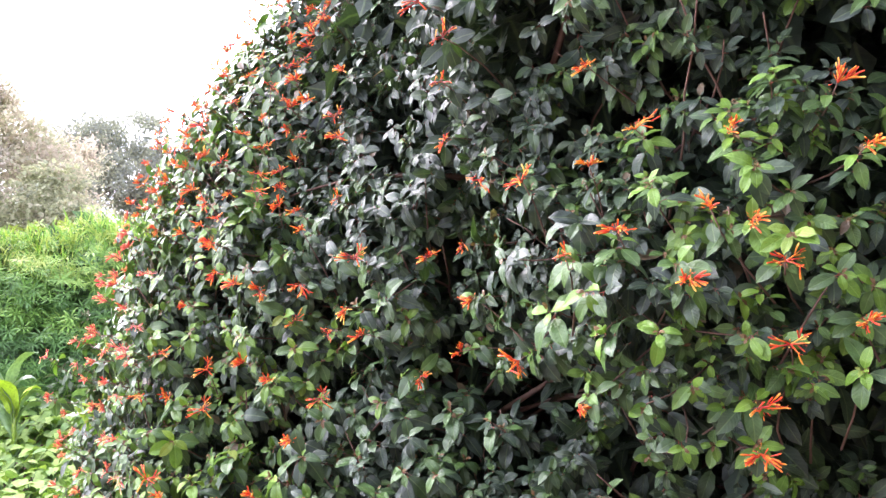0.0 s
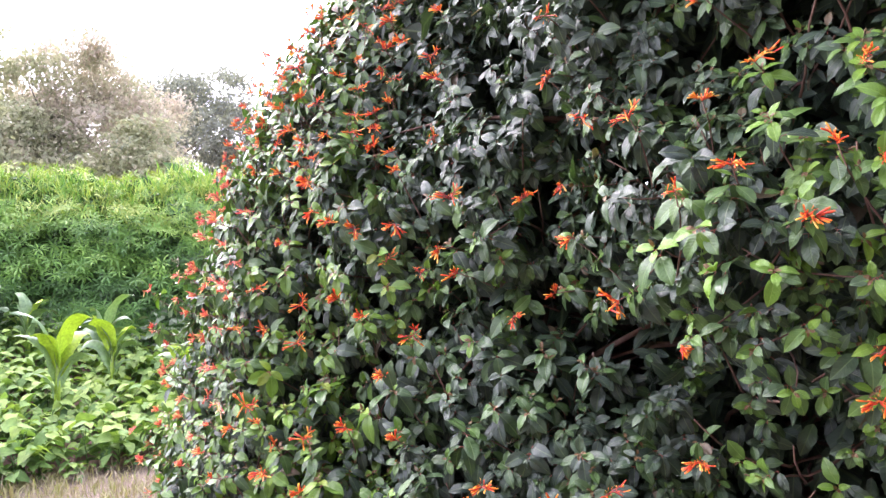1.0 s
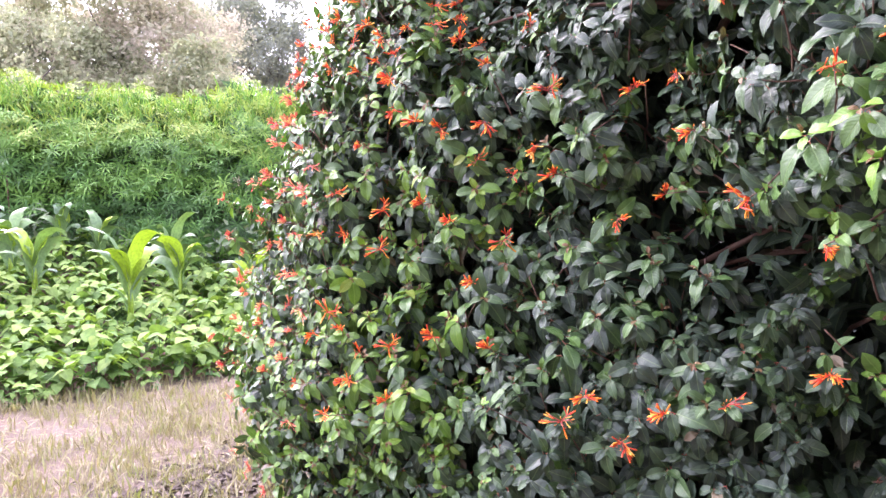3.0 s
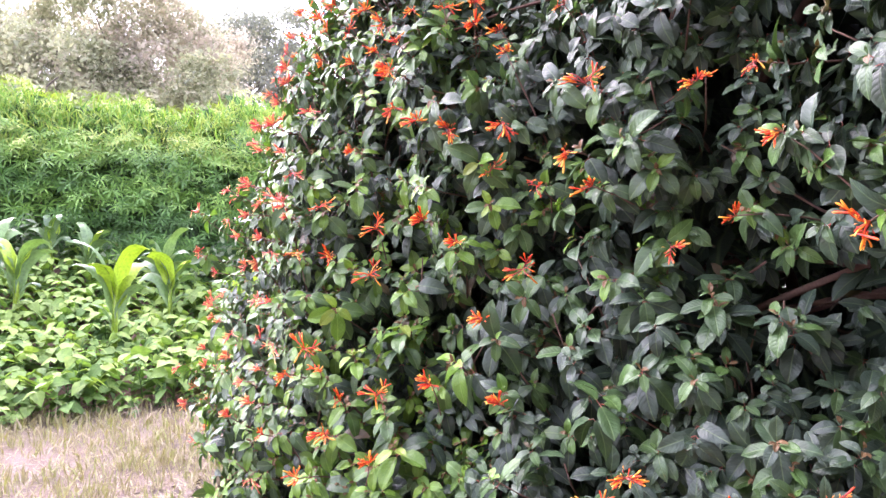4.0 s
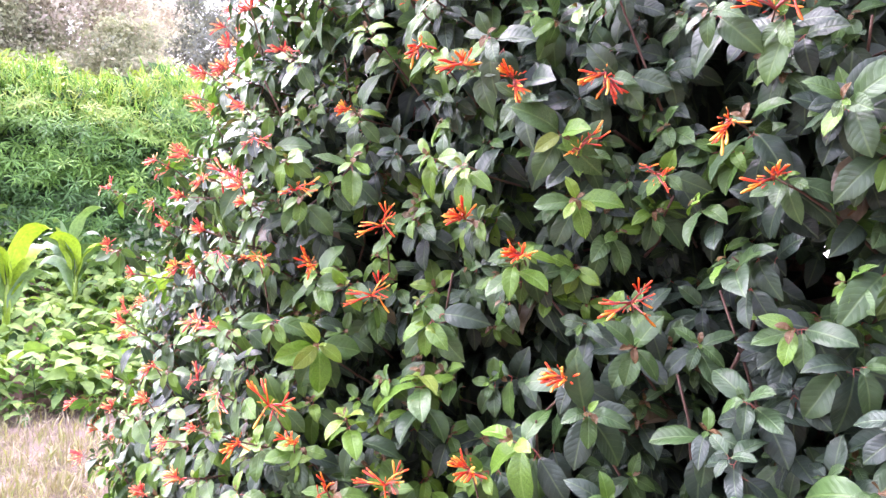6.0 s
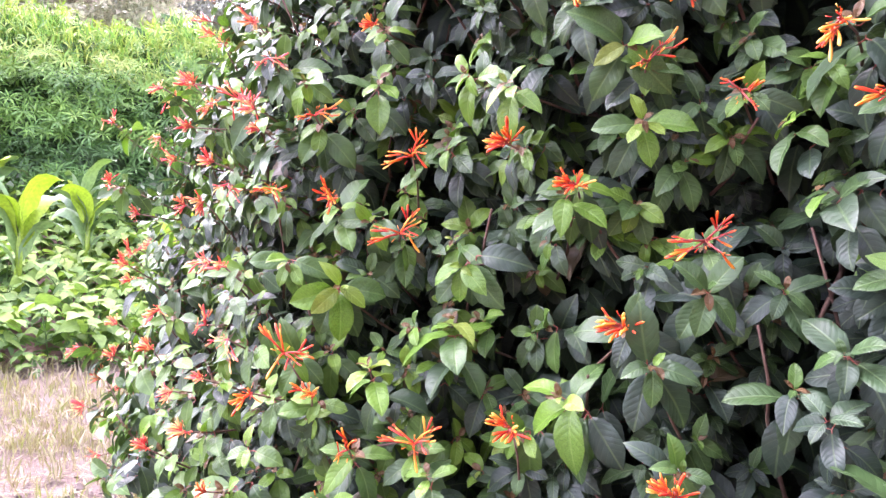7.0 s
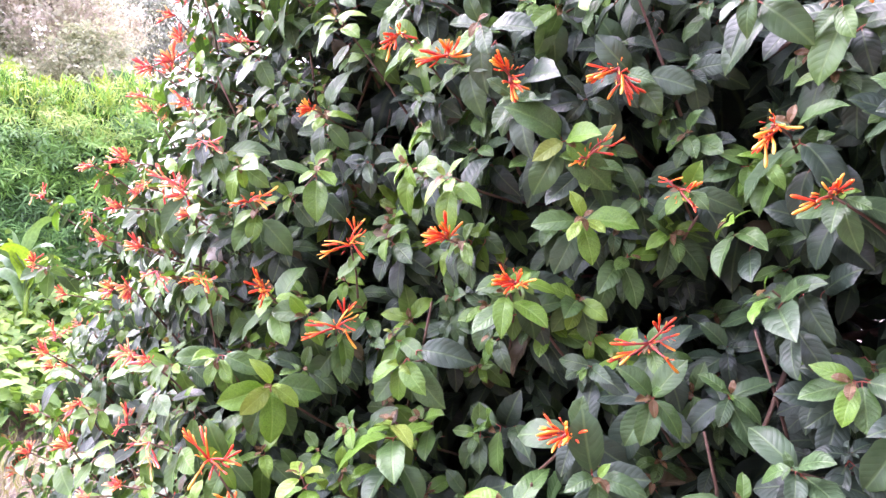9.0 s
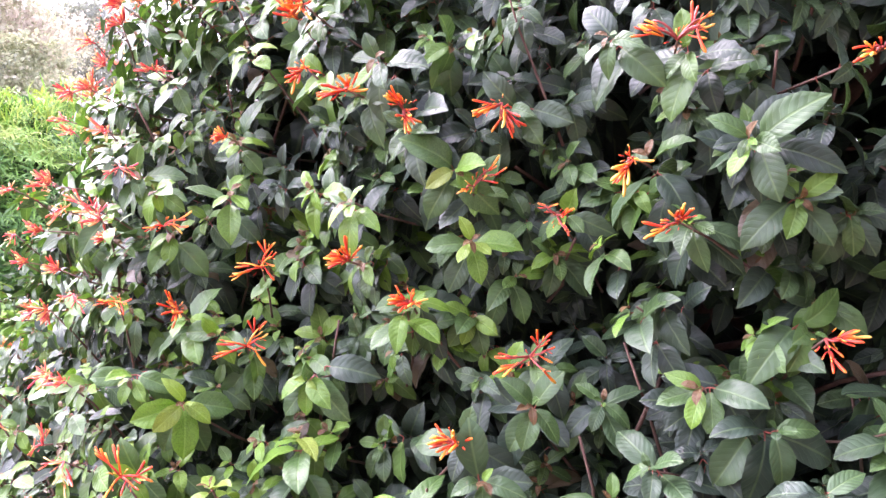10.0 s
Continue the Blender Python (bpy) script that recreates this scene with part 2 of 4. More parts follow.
def leaf_template(half=0.21, curl=0.25, fold=0.25, rows=((0.08, 0.36), (0.27, 0.84), (0.5, 1.0), (0.73, 0.84), (0.91, 0.42)), stalk=0.14, twist=0.0):
    """A pointed leaf of length 1 with a fold along the midrib, a drooping tip and a short stalk."""
    verts, uvs = [(0, 0, 0)], [(0.5, 0)]

    def lift(t):
        return -curl * t * t
    for t, w in rows:
        for side in (-1, 0, 1):
            x = side * w * half
            z = lift(t) + fold * abs(x) + twist * x * t + 0.012 * math.sin(17 * t + side)
            verts.append((x, t * (1 - 0.12 * curl * t), z))
            uvs.append((0.5 + 0.5 * side * w, t))
    verts.append((0, 1 - 0.12 * curl, lift(1) - 0.02))
    uvs.append((0.5, 1))
    m = len(rows)
    tri = [(0, 2, 1), (0, 3, 2), (3 * m - 2, 3 * m - 1, 3 * m + 1), (3 * m - 1, 3 * m, 3 * m + 1)]
    quad = []
    for r in range(m - 1):
        a = 1 + 3 * r
        quad += [(a, a + 1, a + 4, a + 3), (a + 1, a + 2, a + 5, a + 4)]
    verts = np.array(verts, float)
    verts[:, 1] += stalk
    if stalk > 0:
        k = len(verts)
        w = 0.012
        verts = np.vstack([verts, [(-w, 0, 0), (w, 0, 0), (0, 0, -1.5 * w), (-w, stalk + 0.05, 0.004), (w, stalk + 0.05, 0.004), (0, stalk + 0.05, -1.5 * w)]])
        uvs += [(0.5, 0)] * 6
        quad += [(k, k + 1, k + 4, k + 3), (k + 1, k + 2, k + 5, k + 4), (k + 2, k, k + 3, k + 5)]
    return verts, [np.array(tri), np.array(quad)], np.array(uvs, float)


def fine_leaf(half, curl, fold, twist, seed, stalk=0.10):
    """The leaf as seen from near: five points across, each half swelling between midrib and margin, a wavy margin and a drawn-out tip."""
    g = np.random.default_rng(seed)
    rows = ((0.05, 0.28), (0.17, 0.64), (0.33, 0.91), (0.5, 1.0), (0.66, 0.96), (0.8, 0.78), (0.91, 0.45))
    verts, uvs = [(0, 0, 0)], [(0.5, 0)]
    for t, w in rows:
        for side in (-1.0, -0.55, 0.0, 0.55, 1.0):
            x = side * w * half * (1 + 0.05 * g.uniform(-1, 1))
            swell = 0.05 * (1 - abs(abs(side) - 0.55) / 0.55) * w
            wave = 0.02 * abs(side) * math.sin(15 * t + 2 * side + seed)
            verts.append((x + 0.06 * twist * math.sin(3 * t), t * (1 - 0.12 * curl * t), -curl * t * t + fold * abs(x) + twist * x * t + swell + wave))
            uvs.append((0.5 + 0.5 * side * w, t))
    verts.append((0.06 * twist, 1 - 0.12 * curl, -curl - 0.03))
    uvs.append((0.5, 1))
    last = 1 + 5 * len(rows)
    tri = [(0, c + 2, c + 1) for c in range(4)] + [(last - 5 + c, last - 4 + c, last) for c in range(4)]
    quad = [(1 + 5 * r + c, 2 + 5 * r + c, 7 + 5 * r + c, 6 + 5 * r + c) for r in range(len(rows) - 1) for c in range(4)]
    verts = np.array(verts, float)
    verts[:, 1] += stalk
    k, w = len(verts), 0.015
    verts = np.vstack([verts, [(-w, 0, 0), (w, 0, 0), (0, 0, -1.5 * w), (-w, stalk + 0.05, 0.004), (w, stalk + 0.05, 0.004), (0, stalk + 0.05, -1.5 * w)]])
    uvs += [(0.5, 0)] * 6
    quad += [(k, k + 1, k + 4, k + 3), (k + 1, k + 2, k + 5, k + 4), (k + 2, k, k + 3, k + 5)]
    return verts, [np.array(tri), np.array(quad)], np.array(uvs, float)


def simple_leaf(half=0.2, fold=0.2, curl=0.2):
    """Four triangles: a folded lance-shaped leaf, for far foliage and for the inside of the shrub."""
    v = np.array([(0, 0, 0), (-half, 0.45, fold * half - curl * 0.2), (0, 0.5, -curl * 0.25), (half, 0.45, fold * half - curl * 0.2), (0, 1, -curl)])
    return v, [np.array([(0, 2, 1), (0, 3, 2), (1, 2, 4), (2, 3, 4)])], np.array([(0.5, 0), (0, 0.45), (0.5, 0.5), (1, 0.45), (0.5, 1)])


def speck_leaf(half=0.3):
    """Two triangles, folded across: the small leaf of a far tree."""
    return np.array([(0, 0, 0), (-half, 0.5, 0.06), (0, 1, -0.1), (half, 0.5, 0.06)]), [np.array([(0, 3, 1), (3, 2, 1)])], np.array([(0.5, 0), (0.2, 0.5), (0.5, 1), (0.8, 0.5)])


def part(name, me, mat, parent, label="", m=None, kind=""):
    ob = new(name, me)
    if mat and not me.materials:
        me.materials.append(mat)
    ob.parent = parent
    if m is not None:
        ob.matrix_basis = m
    return tagged(ob, label=label, kind=kind)


def tube(points, radii, sides=6):
    """Arrays of a tapered tube along points."""
    p, r = np.asarray(points, float), np.asarray(radii, float)
    way = unit(np.gradient(p, axis=0))
    a = unit(np.cross(way, np.where(np.abs(way[:, 2:3]) > 0.9, [[1.0, 0, 0]], [[0, 0, 1.0]])))
    b = np.cross(way, a)
    ang = np.linspace(0, 2 * np.pi, sides, endpoint=False)
    ring = a[:, None] * np.cos(ang)[None, :, None] + b[:, None] * np.sin(ang)[None, :, None]
    v = (p[:, None] + ring * r[:, None, None]).reshape(-1, 3)
    n = len(p)
    i, j = np.meshgrid(np.arange(n - 1), np.arange(sides), indexing="ij")
    k = (j + 1) % sides
    f = np.stack([i * sides + j, i * sides + k, (i + 1) * sides + k, (i + 1) * sides + j], -1).reshape(-1, 4)
    uv = np.stack([np.tile(ang / 6.283, n), np.repeat(np.linspace(0, 1, n), sides)], -1)
    caps = [np.arange(sides)[None, ::-1], (np.arange(sides) + (n - 1) * sides)[None]]
    return v, [f] + caps, uv, np.zeros(len(v))


# ---- the ground ----
def ground_height(x, y):
    return 0.02 * np.sin(1.3 * x + 0.7 * y) * np.exp(-((x + 2) ** 2 + (y - 3) ** 2) / 60)


def ground_sheet():
    ax = np.concatenate([-np.geomspace(900, 8, 14), np.linspace(-7, 7, 57), np.geomspace(8, 900, 14)])
    gx, gy = np.meshgrid(ax, ax + 4.0, indexing="ij")
    v = np.stack([gx, gy, ground_height(gx, gy)], -1).reshape(-1, 3)
    n = len(ax)
    i, j = np.meshgrid(np.arange(n - 1), np.arange(n - 1), indexing="ij")
    a = i * n + j
    return mesh_from("ground", v, [np.stack([a, a + n, a + n + 1, a + 1], -1).reshape(-1, 4)])


def ground_material():
    m, n, l, b = material("dry_ground", 0.95)
    co = n.new("ShaderNodeTexCoord")
    big, mid, small = [n.new("ShaderNodeTexNoise") for _ in range(3)]
    for t, sc in ((big, 0.9), (mid, 7.0), (small, 70.0)):
        t.inputs["Scale"].default_value, t.inputs["Detail"].default_value = sc, 6.0
        l.new(co.outputs["Object"], t.inputs[0])
    earth = ramp(n, [(0.3, (0.095, 0.056, 0.048)), (0.5, (0.145, 0.094, 0.078)), (0.7, (0.20, 0.140, 0.118))])
    straw = ramp(n, [(0.3, (0.068, 0.05, 0.038)), (0.5, (0.120, 0.090, 0.068)), (0.7, (0.19, 0.148, 0.115))])
    l.new(small.outputs[0], earth.inputs[0]), l.new(small.outputs[0], straw.inputs[0])
    where = n.new("ShaderNodeMapRange")
    l.new(maths(n, l, "ADD", maths(n, l, "MULTIPLY", big.outputs[0], 0.6), maths(n, l, "MULTIPLY", mid.outputs[0], 0.4)), where.inputs[0])
    where.inputs[1].default_value, where.inputs[2].default_value = 0.42, 0.6
    l.new(mixed(n, l, "MIX", where.outputs[0], straw.outputs[0], earth.outputs[0]), b.inputs["Base Color"])
    bp = n.new("ShaderNodeBump")
    bp.inputs["Strength"].default_value, bp.inputs["Distance"].default_value = 0.8, 0.02
    l.new(small.outputs[0], bp.inputs["Height"])
    l.new(bp.outputs[0], b.inputs["Normal"])
    return m


ground = new("ground", ground_sheet())
ground.data.materials.append(ground_material())
tagged(ground, "dry reddish earth with thin straw-coloured grass", "ground", kind="structure")

# ---- unseen walls, added to block skylight from behind and from the right ----
def skylight_block_wall(name, x0, y0, x1, y1, height):
    bm = bmesh.new()
    bmesh.ops.create_cube(bm, size=1.0)
    for v in bm.verts:
        v.co = (x0 + (v.co.x + 0.5) * (x1 - x0), y0 + (v.co.y + 0.5) * (y1 - y0), (v.co.z + 0.5) * height - 0.05)
    me = bpy.data.meshes.new(name)
    bm.to_mesh(me)
    ob = new(name, me)
    me.materials.append(WALL)
    tagged(ob, "plain unseen plaster wall, added to block skylight", "wall", kind="structure")


skylight_block_wall("unseen_wall_south", -3.0, -3.4, 4.6, -3.15, 6.0)
skylight_block_wall("unseen_wall_east", 4.35, -3.15, 4.6, 5.0, 5.0)

# ---- the flowering shrub: its outline in plan, narrowed and widened with height ----
# the right end bends forward out of view, added to shade the front
OUTLINE = np.array([(1.5, 1.2), (1.3, 1.65), (0.95, 1.88), (0.5, 2.0), (0.0, 2.23), (-0.4, 2.5), (-0.8, 2.66), (-1.15, 2.74), (-1.42, 2.93),
                    (-1.56, 3.2), (-1.42, 3.48), (-1.05, 3.72), (-0.5, 3.8), (0.2, 3.7), (1.2, 3.5), (2.1, 3.2), (2.6, 2.6), (2.7, 1.6), (2.4, 0.9), (1.8, 0.75)])
S_START = 0.56
SPINE = np.array([(1.6, 2.65), (-0.95, 3.4)])
GIRTH_Z = np.array([0.0, 0.12, 0.35, 0.65, 1.0, 1.4, 1.8, 2.1, 2.4, 2.7, 3.0, 3.2])
GIRTH = np.array([0.80, 1.0, 1.2, 1.24, 1.10, 1.0, 0.9, 0.77, 0.62, 0.45, 0.25, 0.05])
# the open end leans back with height
END_Z = np.array([0.0, 0.3, 0.6, 1.2, 1.6, 2.0, 2.4, 2.8])
END_LEAN = np.array([0.46, 0.28, 0.14, 0.16, 0.28, 0.35, 0.60, 1.0])


def smooth_loop(pts, per=24):
    """A closed Catmull-Rom curve, evenly spaced."""
    p0, p1, p2, p3 = (np.roll(pts, k, 0)[:, None] for k in (1, 0, -1, -2))
    t = np.linspace(0, 1, per, endpoint=False)[None, :, None]
    c = 0.5 * (2 * p1 + (p2 - p0) * t + (2 * p0 - 5 * p1 + 4 * p2 - p3) * t**2 + (3 * p1 - p0 - 3 * p2 + p3) * t**3)
    c = c.reshape(-1, 2)
    d = np.concatenate([[0], np.cumsum(np.linalg.norm(np.diff(c, axis=0, append=c[:1]), axis=1))])
    cc = np.vstack([c, c[:1]])
    s = np.linspace(0, d[-1], 400, endpoint=False)
    return np.stack([np.interp(s, d, cc[:, k]) for k in (0, 1)], -1), d[-1]


LOOP, LOOP_LENGTH = smooth_loop(OUTLINE)
# s runs in metres along the outline at mid height, from the far end round the front.
# the overhang at 2.35, 2.5 is added out of view to shade the recess
BULGES = [(1.85, 1.35, 0.11, 0.35, 0.30), (2.4, 0.55, -0.10, 0.30, 0.30), (1.7, 0.56, -0.46, 0.45, 0.34), (3.35, 0.65, 0.08, 0.3, 0.2), (1.8, 2.2, 0.36, 0.80, 0.36), (3.1, 1.5, 0.07, 0.25, 0.2), (2.25, 0.98, -0.13, 0.32, 0.26), (3.42, 1.54, 0.09, 0.25, 0.18), (2.35, 2.5, 0.45, 0.55, 0.26), (2.52, 1.14, -0.17, 0.17, 0.19), (2.50, 1.5, -0.13, 0.13, 0.12)]


def shrub_surface(s, z):
    """Points and outward directions of the shrub's skin at outline length s and height z."""
    s, z = np.asarray(s, float), np.asarray(z, float)

    def at(s, z):
        k = np.arange(401) * LOOP_LENGTH / 400
        lx, ly = (np.interp((s - S_START) % LOOP_LENGTH, k, np.append(LOOP[:, i], LOOP[0, i])) for i in (0, 1))
        p = np.stack([lx, ly], -1)
        d = SPINE[1] - SPINE[0]
        t = np.clip(((p - SPINE[0]) @ d) / (d @ d), 0, 1)
        m = SPINE[0] + t[..., None] * d
        g = np.interp(z, GIRTH_Z, GIRTH)
        for bs, bz, amp, ws, wz in BULGES:
            g = g + amp / 0.75 * np.exp(-((s - bs) / ws) ** 2 - ((z - bz) / wz) ** 2)
        g = g + 0.05 * np.sin(5.1 * s + 2.3 * z) * np.sin(4.3 * z + 1.1 * s) + 0.035 * np.sin(11.0 * s - 7.0 * z)
        xy = m + (p - m) * g[..., None]
        lean = np.interp(z, END_Z, END_LEAN) * np.clip((t - 0.45) / 0.5, 0, 1) ** 1.5
        xy = xy - lean[..., None] * d / np.linalg.norm(d)
        return np.concatenate([xy, z[..., None]], -1)
    e = 0.04
    p = at(s, z)
    # the outline runs with the shrub on its right, so that this points outwards
    n = unit(np.cross(at(s, z + e) - at(s, z - e), at(s + e, z) - at(s - e, z)))
    return p, n


# flower clusters and pale-tipped shoots: outline length and height
FLOWERS_SHADE = [(1.68, 1.50), (1.69, 1.26), (1.71, 1.61), (1.80, 1.35), (1.82, 1.23), (1.83, 1.41), (1.83, 1.56), (1.87, 1.07), (1.87, 1.14), (1.89, 1.42), (1.95, 1.32), (1.98, 1.59), (2.04, 1.39), (2.06, 1.81), (2.09, 1.51), (2.11, 1.37), (2.12, 1.17), (2.19, 0.86), (2.21, 1.52), (2.23, 1.24), (2.31, 1.59), (2.34, 1.35), (2.36, 0.80), (2.39, 1.47), (2.41, 1.92), (2.42, 1.73), (2.42, 1.83), (2.45, 2.01), (2.46, 0.79), (2.47, 1.26)]
FLOWERS_FRONT = [(2.57, 0.72), (2.65, 1.44), (2.66, 0.78), (2.66, 1.19), (2.72, 0.72), (2.76, 1.30), (2.80, 1.47), (2.82, 1.37), (2.88, 1.61), (2.94, 0.84), (2.96, 1.31), (2.96, 1.80), (3.00, 1.11), (3.02, 1.88), (3.06, 1.01), (3.07, 2.04), (3.08, 1.43), (3.08, 1.55), (3.12, 1.33), (3.16, 1.18), (3.16, 1.60), (3.19, 0.86), (3.22, 2.00), (3.24, 1.42), (3.25, 1.23), (3.31, 0.69), (3.33, 1.45), (3.36, 0.81), (3.39, 1.75)]
FLOWERS_TURN = [(3.42, 1.49), (3.44, 0.74), (3.44, 0.80), (3.46, 0.67), (3.46, 1.20), (3.48, 1.08), (3.48, 1.55), (3.51, 1.84), (3.52, 0.86), (3.56, 1.94), (3.58, 0.91), (3.60, 0.86), (3.61, 1.12), (3.62, 2.12), (3.63, 1.70), (3.64, 0.73), (3.66, 1.41), (3.67, 0.92), (3.69, 0.64), (3.69, 1.13), (3.69, 1.25), (3.70, 0.86), (3.72, 0.78), (3.72, 1.02), (3.72, 2.10), (3.73, 0.93), (3.73, 1.91)]
FLOWERS_END = [(3.75, 1.23), (3.76, 1.70), (3.77, 1.03), (3.77, 1.15), (3.77, 1.83), (3.79, 0.81), (3.80, 1.35), (3.81, 0.72), (3.82, 1.19), (3.82, 1.29), (3.82, 1.50), (3.84, 1.13), (3.85, 1.41), (3.85, 1.63), (3.88, 1.29), (3.90, 0.84), (3.94, 0.90), (3.94, 2.33), (3.95, 1.76), (3.96, 1.26), (4.02, 1.34), (4.05, 1.63), (4.09, 1.71), (4.19, 1.86), (4.25, 1.23)]
PALE_SHADE = [(1.70, 1.19), (1.72, 1.33), (1.78, 1.39), (1.78, 1.65), (1.81, 1.49), (1.88, 1.24), (1.96, 1.09), (1.96, 1.34), (1.98, 1.46), (1.99, 1.26), (2.01, 1.16), (2.06, 1.27), (2.08, 1.32), (2.14, 1.31), (2.23, 1.40), (2.31, 1.64), (2.34, 1.35)]
PALE_FRONT = [(2.41, 1.03), (2.54, 0.92), (2.57, 1.05), (2.64, 0.93), (2.68, 1.06), (2.71, 0.89), (2.72, 1.37), (2.74, 1.11), (2.79, 1.00), (2.81, 1.20), (2.88, 1.49), (2.91, 0.73), (2.98, 1.05), (3.01, 0.96), (3.11, 0.92), (3.11, 1.26), (3.15, 1.35), (3.16, 1.50), (3.17, 1.17), (3.23, 1.40), (3.27, 0.72), (3.28, 1.31), (3.31, 1.48), (3.32, 1.07), (3.35, 0.98), (3.47, 0.90), (3.54, 1.09), (3.55, 1.00), (3.63, 1.03), (3.63, 1.32), (3.65, 1.54)]
# long shoots that reach out of the open end: outline length, height and reach
LONG_SHOOTS = [(3.75, 1.25, 0.12), (4.0, 0.95, 0.15), (4.05, 1.32, 0.14), (4.15, 1.12, 0.17), (4.2, 0.78, 0.16), (4.25, 1.5, 0.16),
               (4.3, 1.22, 0.19), (4.4, 1.0, 0.14), (4.5, 1.36, 0.16), (4.55, 0.85, 0.16), (3.45, 1.55, 0.11)]
FLOWERS = FLOWERS_SHADE + FLOWERS_FRONT + FLOWERS_TURN + FLOWERS_END
PALE_SHOOTS = PALE_SHADE + PALE_FRONT


shrub = tagged(new("flowering_shrub"), "dense tall shrub with dark glossy leaves and orange-red tubular flowers", "shrub")
shrub.location = (-0.2, 3.0, 0.0)
bpy.context.view_layer.update()
SHRUB_AT = np.array(shrub.location)

FORMS = ((0.25, 0.26, 0.10), (0.38, 0.18, -0.12), (0.55, 0.30, 0.05), (0.16, 0.14, -0.2), (0.72, 0.22, 0.15), (0.30, 0.42, -0.05))
LEAVES = [leaf_template(0.27, c, f, rows=((0.07, 0.34), (0.26, 0.82), (0.50, 1.0), (0.73, 0.86), (0.90, 0.42)), twist=w) for c, f, w in FORMS]
FINE_LEAVES = [fine_leaf(0.255 + 0.016 * (k % 3), c, f, w, k) for k, (c, f, w) in enumerate(FORMS)]
PLAIN_LEAF = leaf_template(0.25, 0.35, 0.25, rows=((0.14, 0.6), (0.48, 1.0), (0.8, 0.70)), stalk=0.0)
# see-through holes: a point, the way through, and how wide
GAPS = [((-0.08, 2.71, 1.185), (0.318, 0.948, 0.028), 0.04), ((-0.06, 2.71, 1.25), (0.318, 0.948, 0.06), 0.035), ((0.03, 2.55, 1.10), (0.36, 0.93, 0.0), 0.026), ((-0.30, 2.62, 1.16), (0.10, 0.99, 0.02), 0.02),
        ((-0.35, 2.62, 1.21), (0.06, 0.99, 0.03), 0.018), ((-0.22, 2.58, 1.13), (0.16, 0.98, -0.01), 0.02), ((0.00, 2.50, 1.18), (0.20, 0.98, 0.0), 0.022), ((0.08, 2.45, 1.12), (0.22, 0.97, -0.02), 0.03)]


def clear_of_gap(p, more=0.0):
    """False for what would close the see-through holes in the shrub."""
    ok = np.ones(len(p), bool)
    for start, way, r in GAPS:
        d, way = p - np.array(start), unit(np.array(way))
        ok &= np.linalg.norm(d - (d @ way)[:, None] * way, axis=1) > r + more
    # some leaves cross the holes and break up the light
    return ok | (np.modf(np.abs(np.sin(p @ np.array([12.9, 78.2, 37.7])) * 437.5))[0] > 0.86)


# dark hollows between the shoots: outline length, height, and half sizes
HOLLOWS = [(2.39, 1.58, 0.10, 0.06), (2.30, 1.08, 0.08, 0.06), (1.92, 1.54, 0.07, 0.05), (1.70, 1.49, 0.10, 0.05), (1.64, 1.74, 0.10, 0.07), (2.28, 1.94, 0.10, 0.07), (2.05, 0.98, 0.16, 0.10), (1.72, 1.02, 0.22, 0.09),
           (2.45, 1.12, 0.08, 0.05), (2.60, 1.16, 0.07, 0.04), (2.61, 1.46, 0.05, 0.06), (2.40, 1.26, 0.05, 0.05), (2.66, 1.05, 0.05, 0.03), (3.12, 1.23, 0.05, 0.04),
           (3.30, 1.03, 0.05, 0.035), (3.54, 0.98, 0.05, 0.04), (3.02, 1.02, 0.05, 0.035), (2.86, 0.88, 0.05, 0.04), (2.80, 0.76, 0.05, 0.05), (3.55, 1.24, 0.06, 0.04), (2.0, 0.72, 0.22, 0.14),
           (1.5, 2.05, 0.10, 0.07), (2.15, 1.72, 0.08, 0.05), (1.45, 1.85, 0.08, 0.06), (2.6, 2.0, 0.10, 0.06), (2.9, 2.2, 0.10, 0.06)]


def spread_over_shrub(count, s0, s1, z0, z1, seed, hollow=0.0):
    """Random places on the skin, by area, in clumps; hollow: how much thinner they stand in the hollows."""
    g = np.random.default_rng(seed)
    s, z = g.uniform(s0, s1, count * 5), g.uniform(z0, z1, count * 5)
    clump = 0.5 + 0.5 * np.sin(13 * s + 5 * z) * np.sin(11 * z - 4 * s) + 0.35 * np.sin(29 * s + 1) * np.sin(27 * z)
    for hs, hz, rs, rz in HOLLOWS:
        clump = np.where(((s - hs) / rs) ** 2 + ((z - hz) / rz) ** 2 < 1, clump * (1 - hollow) - 0.54 * hollow, clump)
    clump = np.where((s < 2.1) & (z < 0.85), clump * 0.45, clump)
    keep = g.uniform(0, 1.25, count * 5) < np.interp(z, GIRTH_Z, np.maximum(GIRTH, 0.35)) * (0.35 + 0.65 * np.clip(clump, -0.54, 1))
    return s[keep][:count], z[keep][:count]


